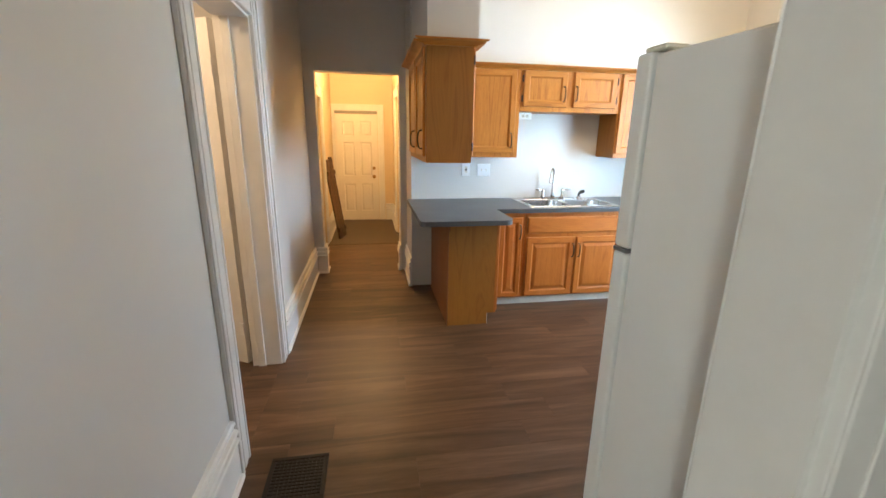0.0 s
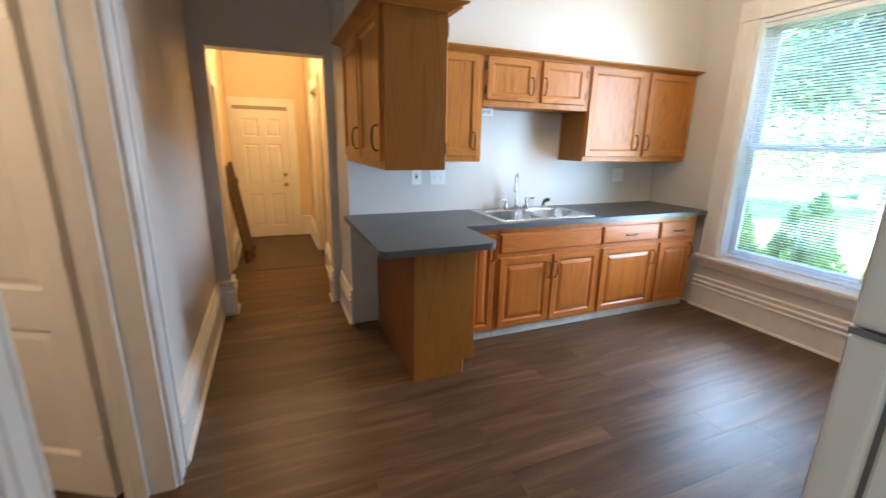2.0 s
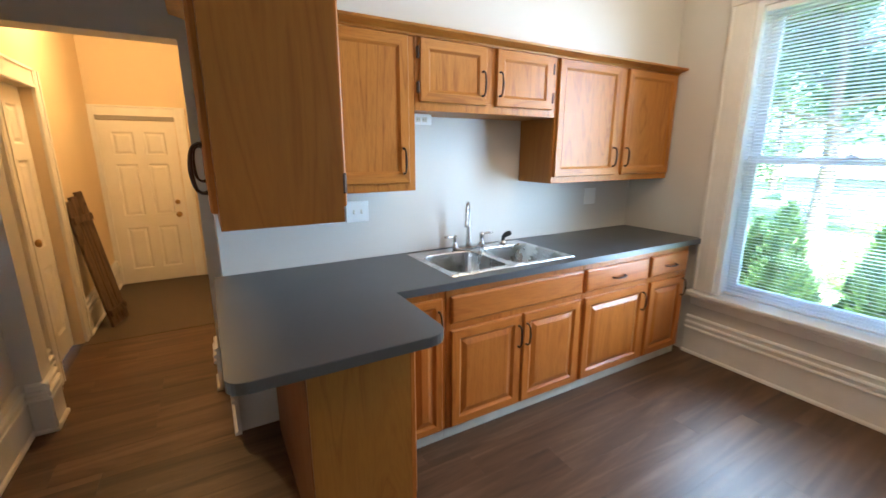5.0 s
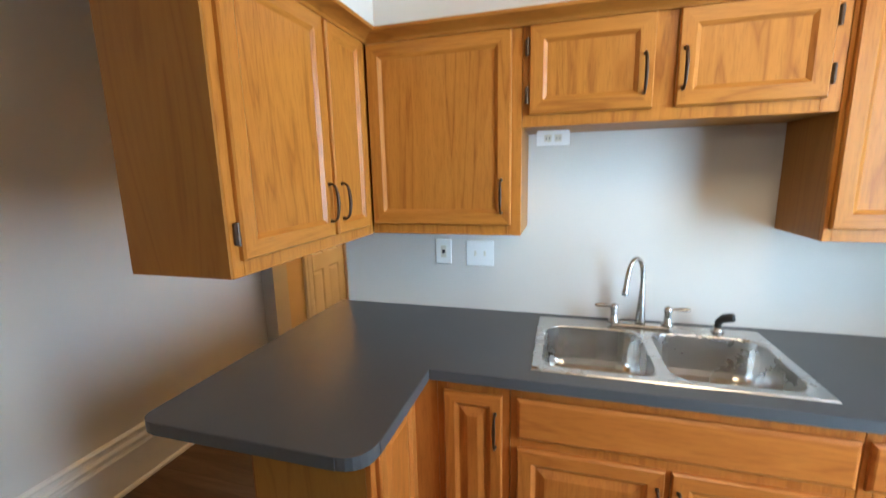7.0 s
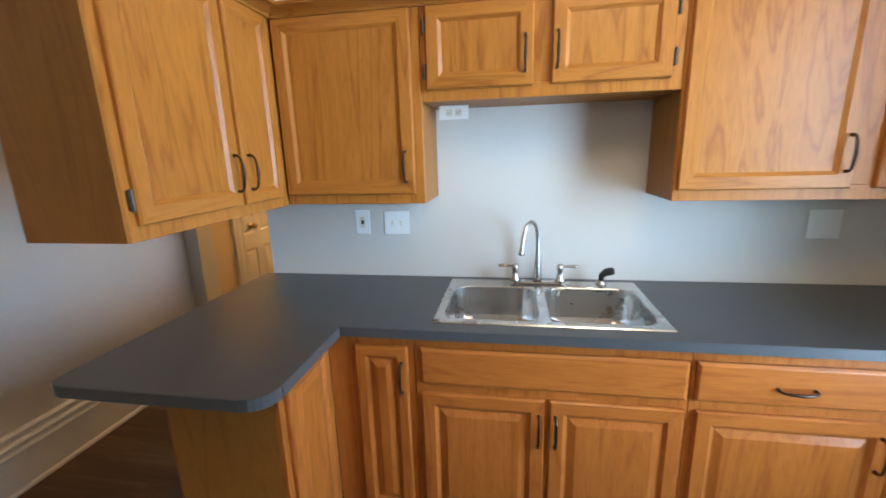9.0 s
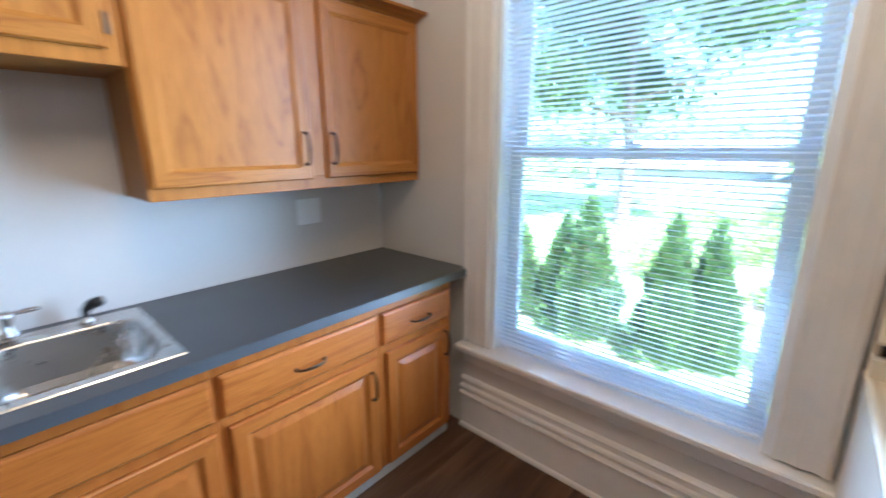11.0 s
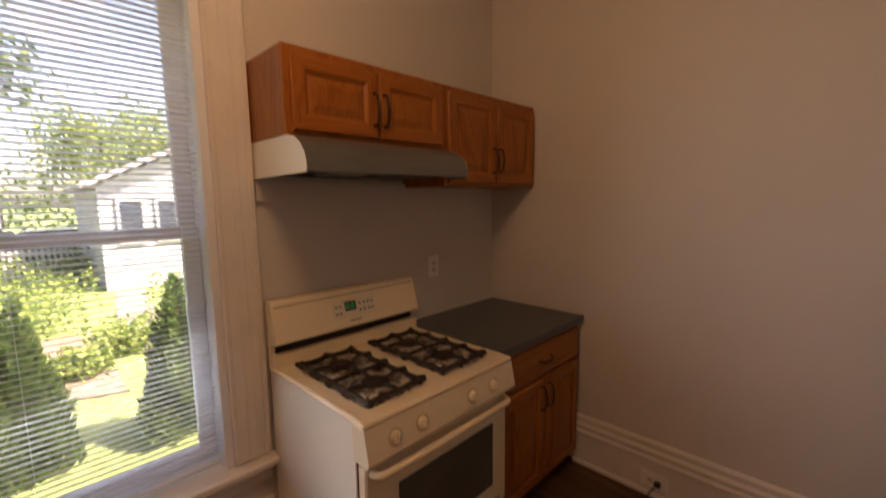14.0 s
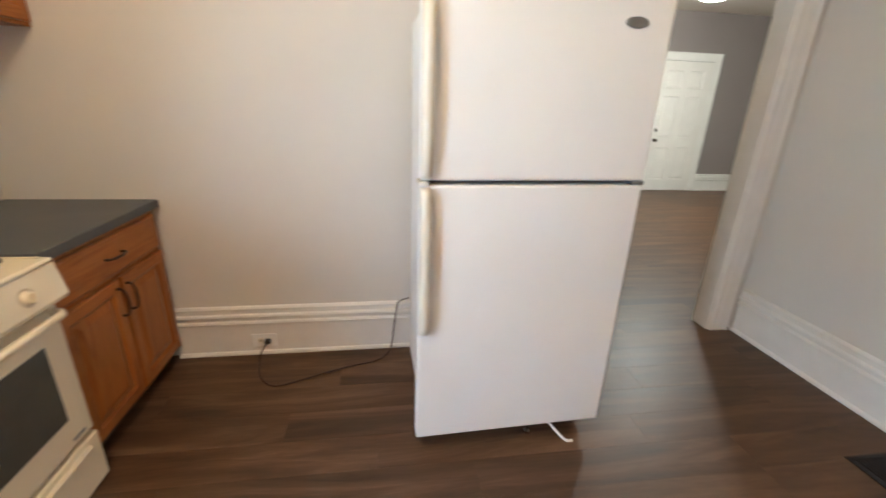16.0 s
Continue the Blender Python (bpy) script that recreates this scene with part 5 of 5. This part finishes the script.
tube(bm, bend([(1.30, FYF - 0.06, 0.045), (1.275, FYF - 0.005, 0.028), (1.245, FYF + 0.025, 0.007), (1.215, FYF + 0.030, 0.006)], 5), 0.006, 6)
part("strap", bm, plate_white, fr, "loose white strap end")

fr.rotation_euler.z = radians(2.0)
fr.location = (1.522, 1.280, 0.0)

# power cord along the floor
cord = thing("power_cord", (2.5, 1.0, 0.0), "brown power cord plugged into the baseboard outlet", "cord")
part("plug", boxes((2.690, 2.722, YF + 0.0305, YF + 0.060, 0.078, 0.104), bev=0.005), black, cord)
part("cable", tube(bmesh.new(), bend([(2.706, YF + 0.058, 0.090), (2.735, YF + 0.075, 0.045), (2.745, YF + 0.11, 0.006), (2.70, 1.06, 0.005), (2.61, 1.14, 0.005), (2.48, 1.10, 0.005), (2.36, 1.05, 0.005), (2.22, 1.00, 0.005),
                                      (2.09, 0.965, 0.005), (2.03, 0.90, 0.006), (2.00, 0.850, 0.03), (1.985, 0.848, 0.16), (1.97, 0.855, 0.27), (1.955, 0.87, 0.33), (1.90, 0.885, 0.36)], 5), 0.0042, 7), cord_brown, cord, "", True)

# floor register with a pierced grid
rgst = thing("floor_register", (-0.09, 2.03, 0.0), "dark brown pierced metal floor register", "vent")
X0, X1, Y0, Y1 = -0.225, 0.040, 1.885, 2.160
part("frame", boxes((X0, X1, Y0, Y0 + 0.022, 0.0005, 0.006), (X0, X1, Y1 - 0.022, Y1, 0.0005, 0.006), (X0, X0 + 0.022, Y0 + 0.022, Y1 - 0.022, 0.0005, 0.006), (X1 - 0.022, X1, Y0 + 0.022, Y1 - 0.022, 0.0005, 0.006), bev=0.0015), register_metal, rgst)
part("duct", boxes((X0 + 0.02, X1 - 0.02, Y0 + 0.02, Y1 - 0.02, 0.0003, 0.0012)), black, rgst)
n = 12
for i in range(1, n):
    a = X0 + 0.022 + (X1 - X0 - 0.044) * i / n
    part("bar", boxes((a - 0.003, a + 0.003, Y0 + 0.022, Y1 - 0.022, 0.0015, 0.005)), register_metal, rgst)
    a = Y0 + 0.022 + (Y1 - Y0 - 0.044) * i / n
    part("bar", boxes((X0 + 0.022, X1 - 0.022, a - 0.003, a + 0.003, 0.0015, 0.0046)), register_metal, rgst)

# board leaning in the hall
bm = bmesh.new()
rot = Matrix.Translation((-0.21, 6.62, 0.003)) @ Matrix.Rotation(radians(-20), 4, 'Z') @ Matrix.Rotation(radians(-7.0), 4, 'Y') @ Matrix.Rotation(radians(4), 4, 'X')
for i, y in enumerate((0.0, 0.085, 0.170)):
    box(bm, -0.012, 0.012, y, y + 0.080, 0.0, 1.14 + 0.03 * i, 0.002)
for z in (0.10, 0.95):
    box(bm, 0.0125, 0.032, 0.005, 0.245, z, z + 0.06, 0.002)
bmesh.ops.transform(bm, matrix=rot, verts=bm.verts)
solid("wooden_board", bm, board_wood, "dark weathered boards leaning on the hallway wall", "board")

# ceiling fan with a lit shade in the living room
fan = thing("ceiling_fan", (-1.75, -1.9, 2.60), "ceiling fan with a lit frosted glass shade", "ceiling fan")
part("downrod", tube(bmesh.new(), [(-1.75, -1.9, 2.85), (-1.75, -1.9, 2.939)], 0.05, 14), trim_paint, fan)
part("motor", lathe(bmesh.new(), (-1.75, -1.9, 2.70), (0, 0, 1), [(0, 0.05), (0.01, 0.10), (0.05, 0.12), (0.11, 0.12), (0.15, 0.06)], 20), trim_paint, fan, "", True)
part("shade", lathe(bmesh.new(), (-1.75, -1.9, 2.60), (0, 0, 1), [(0, 0.02), (0.015, 0.10), (0.05, 0.15), (0.09, 0.16), (0.098, 0.05)], 22), shade_glow, fan, "lit frosted glass shade", True).visible_shadow = False
for k in range(5):
    bm = boxes((0.14, 0.62, -0.06, 0.06, 2.775, 2.783), bev=0.003)
    bmesh.ops.transform(bm, matrix=Matrix.Translation((-1.75, -1.9, 0)) @ Matrix.Rotation(radians(72 * k + 10), 4, 'Z'), verts=bm.verts)
    part("blade", bm, trim_paint, fan)

# ---------- outside ----------
GZ = -0.80
solid("ground", boxes((-300, 300, -300, 300, GZ - 0.3, GZ)), lawn, "sunlit green lawn", "ground", kind="structure")
bm = bmesh.new()
prism(bm, [(6.0, 0.9), (8.2, 1.75), (12.5, 1.9), (16.0, 1.5), (16.0, 0.8), (12.0, 1.2), (8.6, 1.0), (6.0, 0.1)], 'z', GZ + 0.004, GZ + 0.02)
solid("garden_path", bm, gravel, "pale sunlit garden path", "path", kind="structure")
bm = prism(bmesh.new(), [(8.5, 2.3), (12.0, 2.35), (12.0, 3.4), (9.0, 3.6)], 'z', GZ + 0.004, GZ + 0.03)
solid("flower_bed", bm, earth, "bare soil flower bed", "bed", kind="structure")

rng = random.Random(5)


def leaves(bm, centre, size, count, leaf, shape):
    """Small folded leaves scattered in a volume given by shape(rng)."""
    for _ in range(count):
        p = Vector(centre) + Vector(shape(rng)) * size
        n = Vector((rng.gauss(0, 1), rng.gauss(0, 1), rng.gauss(0.3, 1))).normalized()
        t = n.orthogonal().normalized()
        t.rotate(Matrix.Rotation(rng.uniform(0, 6.28), 3, n))
        s = n.cross(t)
        L = leaf * rng.uniform(0.6, 1.3)
        a, b, c, d = p - t * L, p + s * L * 0.45, p + t * L, p - s * L * 0.45
        vs = [bm.verts.new(q) for q in (a, b, c, d)]
        bm.faces.new(vs)
    return bm


def arborvitae(x, y, h, r):
    t = thing("arborvitae", (x, y, GZ), "dense green conical arborvitae shrub in the yard", "shrub", "arborvitae row outside the window")
    part("trunk", tube(bmesh.new(), [(x, y, GZ - 0.02), (x, y, GZ + h * 0.8)], [0.05, 0.01], 8), bark, t)
    bm = bmesh.new()
    ph = rng.uniform(0, 6)
    for _ in range(3600):
        k = 1 - math.sqrt(rng.random())
        a = rng.uniform(0, 6.283)
        lump = 1 + 0.16 * math.sin(5 * a + 9 * k + ph) + 0.10 * math.sin(17 * k + 3 * a)
        rad = r * (1 - k) ** 0.75 * lump * rng.uniform(0.72, 1.05)
        p = Vector((x + rad * math.cos(a), y + rad * math.sin(a), GZ + 0.05 + k * h))
        up = Vector((math.cos(a) * 0.5, math.sin(a) * 0.5, 1)).normalized()
        sd = up.cross(Vector((math.cos(a + rng.uniform(-1, 1)), math.sin(a), 0.2))).normalized()
        L = 0.045 * rng.uniform(0.6, 1.4)
        vs = [bm.verts.new(q) for q in (p - up * L, p + sd * L * 0.5, p + up * L * 1.3, p - sd * L * 0.5)]
        bm.faces.new(vs)
    part("crown", bm, arb_leaf, t)


for x, y, top, r in ((7.1, 4.52, 0.92, 0.48), (7.4, 4.95, 0.62, 0.42), (7.0, 3.56, 0.80, 0.36), (7.15, 3.20, 0.78, 0.34), (7.1, 2.00, 0.82, 0.42), (7.3, 5.7, 0.7, 0.5)):
    arborvitae(x, y, top - GZ, r)


def broad_tree(x, y, h, r, label, leaf, mat, count=5200, trunk=0.22):
    t = thing("tree", (x, y, GZ), label, "tree")
    bm = bmesh.new()
    tube(bm, bend([(x, y, GZ - 0.1), (x + 0.1, y, GZ + h * 0.25), (x, y + 0.1, GZ + h * 0.5), (x + 0.05, y, GZ + h * 0.85)], 4), [trunk * (1 - 0.07 * i) for i in range(13)], 10)
    tips = []
    for k in range(9):
        a, z = k * 2.4, h * (0.30 + 0.055 * k)
        e = Vector((x + math.cos(a) * r * 0.7, y + math.sin(a) * r * 0.7, GZ + z + h * 0.16))
        tube(bm, bend([(x, y, GZ + z), (x + math.cos(a) * r * 0.35, y + math.sin(a) * r * 0.35, GZ + z + h * 0.05), e], 3), [0.09, 0.08, 0.07, 0.055, 0.045, 0.03, 0.02], 6)
        tips.append(e)
    part("trunk", bm, bark, t)
    bm = bmesh.new()
    blobs = [(e + Vector((rng.uniform(-1, 1), rng.uniform(-1, 1), rng.uniform(-0.6, 0.9))) * r * 0.3, r * rng.uniform(0.22, 0.42)) for e in tips for _ in range(3)]
    blobs.append((Vector((x, y, GZ + h * 0.92)), r * 0.4))
    for c, s in blobs:
        leaves(bm, c, s, count // len(blobs), leaf, lambda g: (g.gauss(0, 0.5), g.gauss(0, 0.5), g.gauss(0, 0.38)))
    part("crown", bm, mat, t)


broad_tree(15.3, 6.9, 8.6, 3.6, "tall broad-leaved tree in the yard", 0.10, tree_leaf, 36000, 0.24)
broad_tree(26, -1.3, 6.6, 3.4, "bright green tree behind the neighbouring house", 0.12, bush_leaf, 11000)
broad_tree(30, 14, 9.0, 4.5, "broad-leaved tree beyond the garage", 0.14, tree_leaf, 9000)


def bush(x, y, w, h, mat, n=900):
    b = thing("bush", (x, y, GZ), "loose leafy garden bush in sunlight", "shrub", "garden bushes")
    bm = leaves(bmesh.new(), (x, y, GZ + h * 0.5), 1.0, n, 0.06, lambda g: (max(-w, min(w, g.gauss(0, w * 0.5))), max(-w, min(w, g.gauss(0, w * 0.5))), max(-h * 0.5, min(h * 0.6, g.gauss(0, h * 0.3)))))
    part("crown", bm, mat, b)


for x, y, w, h, m in ((13.5, 4.6, 1.1, 1.0, bush_leaf), (12.5, 3.2, 0.8, 0.7, bush_leaf), (15.5, 2.9, 1.0, 0.8, bush_leaf), (17.5, 4.2, 1.2, 1.0, bush_leaf), (10.2, 4.4, 0.7, 0.6, bush_leaf), (19, 2.0, 0.9, 0.9, tree_leaf), (9.6, 2.7, 0.35, 0.35, bush_leaf), (10.4, 2.05, 0.5, 0.5, bush_leaf), (8.6, 0.6, 0.5, 0.6, tree_leaf), (12.2, 0.7, 0.7, 0.8, bush_leaf), (9.4, 1.4, 0.28, 0.3, bush_leaf)):
    bush(x, y, w, h, m)
bm = bmesh.new()
for k in range(26):
    leaves(bm, (40 + rng.uniform(-3, 3), -16 + k * 2.2, GZ + 2.2), 1.0, 420, 0.2, lambda g: (g.gauss(0, 1.0), g.gauss(0, 1.4), g.gauss(0, 1.5)))
solid("far_woods", bm, tree_leaf, "distant band of green trees", "trees", kind="stuff")


def house(x0, x1, y0, y1, eave, ridge, along, label, wins=()):
    h = thing("house", ((x0 + x1) / 2, (y0 + y1) / 2, GZ), label, "house")
    bm = boxes((x0, x1, y0, y1, GZ - 0.05, eave))
    if along == 'y':
        prism(bm, [(x0, eave), (x1, eave), ((x0 + x1) / 2, ridge - 0.1)], 'y', y0, y1)
    else:
        prism(bm, [(y0, eave), (y1, eave), ((y0 + y1) / 2, ridge - 0.1)], 'x', x0, x1)
    part("wall", bm, siding_white, h)
    bm = bmesh.new()
    z = GZ + 0.1
    while z < eave - 0.05:
        prism(bm, [(x0 - 0.002, z), (x0 - 0.022, z), (x0 - 0.002, z + 0.14)], 'y', y0, y1)
        z += 0.15
    part("siding", bm, siding_white, h)
    bm = bmesh.new()
    e = 0.35
    if along == 'y':
        m = (x0 + x1) / 2
        prism(bm, [(x0 - e, eave - 0.12), (m, ridge), (m, ridge + 0.12), (x0 - e, eave)], 'y', y0 - e, y1 + e)
        prism(bm, [(x1 + e, eave - 0.12), (m, ridge), (m, ridge + 0.12), (x1 + e, eave)], 'y', y0 - e, y1 + e)
    else:
        m = (y0 + y1) / 2
        prism(bm, [(y0 - e, eave - 0.12), (m, ridge), (m, ridge + 0.12), (y0 - e, eave)], 'x', x0 - e, x1 + e)
        prism(bm, [(y1 + e, eave - 0.12), (m, ridge), (m, ridge + 0.12), (y1 + e, eave)], 'x', x0 - e, x1 + e)
    part("roof", bm, shingle_grey, h)
    for y, z, w, t in wins:
        wd = part("window", boxes((x0 - 0.05, x0 - 0.02, y - w / 2, y + w / 2, z, z + t)), dark_glass, h)
        part("frame", boxes((x0 - 0.07, x0 - 0.02, y - w / 2 - 0.08, y - w / 2, z - 0.08, z + t + 0.08), (x0 - 0.07, x0 - 0.02, y + w / 2, y + w / 2 + 0.08, z - 0.08, z + t + 0.08),
                            (x0 - 0.07, x0 - 0.02, y - w / 2, y + w / 2, z - 0.08, z), (x0 - 0.07, x0 - 0.02, y - w / 2, y + w / 2, z + t, z + t + 0.08)), siding_white, wd)


house(16.5, 23, -6.5, 1.6, 2.1, 4.2, 'x', "white-sided neighbouring house with a grey roof", ((0.9, 0.55, 0.5, 1.1), (0.0, 0.55, 0.5, 1.1), (-2.5, 0.5, 0.9, 1.1)))
house(25, 31, 4.0, 11.5, 0.55, 1.7, 'y', "low white garage beyond the lawn", ())

# white picket fence and a parked car far off
fence = thing("picket_fence", (21, 4.5, GZ), "white picket fence beyond the lawn", "fence")
for z in (GZ + 0.25, GZ + 0.80):
    part("rail", boxes((21.0, 21.04, 1.7, 9.5, z, z + 0.08)), siding_white, fence)
me = None
for k in range(52):
    if me is None:
        bm = prism(bmesh.new(), [(1.75, GZ), (1.83, GZ), (1.83, GZ + 0.98), (1.79, GZ + 1.05), (1.75, GZ + 0.98)], 'x', 20.975, 20.998)
        ob = part("picket", bm, siding_white, fence)
        me, at0 = ob.data, Vector(ob.location)
    else:
        ob = new("picket", me)
        ob.location = at0 + Vector((0, 0.15 * k, 0))
        ob.parent = fence
        ob.matrix_parent_inverse = Matrix.Translation(-world_of(fence))
car_paint = plain("dark_car_paint", (0.03, 0.035, 0.045), 0.2, 0.3, grain=0.0)
car = thing("car", (24, 2.6, GZ), "dark parked car beyond the fence", "car")
prof = [(0.6, 0.30), (4.7, 0.30), (4.75, 0.75), (4.5, 0.92), (3.7, 0.98), (3.1, 1.42), (1.6, 1.44), (0.9, 1.0), (0.6, 0.9)]
part("body", prism(bmesh.new(), [(y, GZ + z) for y, z in prof], 'x', 23.2, 24.9), car_paint, car)
part("side_window", prism(bmesh.new(), [(1.2, GZ + 1.02), (3.45, GZ + 1.02), (3.02, GZ + 1.36), (1.66, GZ + 1.37)], 'x', 23.185, 23.199), dark_glass, car)
for y in (1.4, 3.9):
    for x in (23.18, 24.72):
        w = part("wheel", lathe(bmesh.new(), (x, y, GZ + 0.31), (1, 0, 0), [(0, 0.24), (0.02, 0.31), (0.18, 0.31), (0.20, 0.24)], 18), black, car)
        part("rim", lathe(bmesh.new(), (x - 0.004, y, GZ + 0.31), (1, 0, 0), [(0, 0.18), (0.003, 0.20)], 14), nickel, w)

# ---------- floors ----------
floor = solid("floor", boxes((-5.3, 4.03, -4.1, 8.3, -0.14, -0.0062)), shadow_gap, "dark walnut vinyl plank floor", "floor", kind="structure")
PW, PL = 0.182, 1.22
plank_me = {}


def plank(x0, x1, y0, y1, bm=None):
    key = (round(x1 - x0, 3), round(y1 - y0, 3))
    if bm is not None or key not in plank_me:
        b = bm or bmesh.new()
        c = 0.0006
        a0, a1, b0, b1 = (x0, x1, y0, y1) if bm is not None else (-key[0] / 2, key[0] / 2, -key[1] / 2, key[1] / 2)
        lo = [b.verts.new(p) for p in ((a0, b0, -0.006), (a1, b0, -0.006), (a1, b1, -0.006), (a0, b1, -0.006))]
        md = [b.verts.new(p) for p in ((a0, b0, -c), (a1, b0, -c), (a1, b1, -c), (a0, b1, -c))]
        hi = [b.verts.new(p) for p in ((a0 + c, b0 + c, 0), (a1 - c, b0 + c, 0), (a1 - c, b1 - c, 0), (a0 + c, b1 - c, 0))]
        for p, q in ((lo, md), (md, hi)):
            for k in range(4):
                b.faces.new((p[k], p[(k + 1) % 4], q[(k + 1) % 4], q[k]))
        b.faces.new(hi)
        if bm is not None:
            return
        me = bpy.data.meshes.new("plank")
        b.to_mesh(me)
        b.free()
        me.materials.append(plank_mat)
        plank_me[key] = me
    ob = new("plank", plank_me[key])
    ob.location = ((x0 + x1) / 2, (y0 + y1) / 2, 0)
    ob.parent = floor
    ob.matrix_parent_inverse = Matrix.Translation(-world_of(floor))


def lay(X0, X1, Y0, Y1, bm=None):
    row, y = round((Y0 - 0.8) / PW), Y0
    g = random.Random(int(Y0 * 100) + 7)
    while y < Y1 - 0.001:
        y1 = min(y + PW, Y1)
        x = X0 - g.choice((0.0, 0.2, 0.4, 0.61, 0.81, 1.02))
        while x < X1:
            a, b = max(x, X0), min(x + PL, X1)
            if b - a > 0.02:
                plank(a, b, y, y1, bm)
            x += PL
        y = y1


lay(XL, XR, YF, YS)
lay(XL, XP + 0.01, YS, YE)
lay(OX0, OX1, 0.68, YF)
lay(-0.535, XL, DY0, DY1)
bm = bmesh.new()
lay(-5.15, 2.65, -3.95, 0.68, bm)
lay(-2.4, -0.535, 1.3, 4.6, bm)
hall_floor = solid("hall_floor", boxes((XL + 0.002, 0.688, 6.28, YE - 0.002, 0.0005, 0.004)), hall_vinyl, "dark brown sheet vinyl at the hallway end", "floor", kind="structure")
rest = part("far_planks", bm, plank_mat, floor)
tagged(rest, "dark walnut planks in the next rooms", kind="stuff")
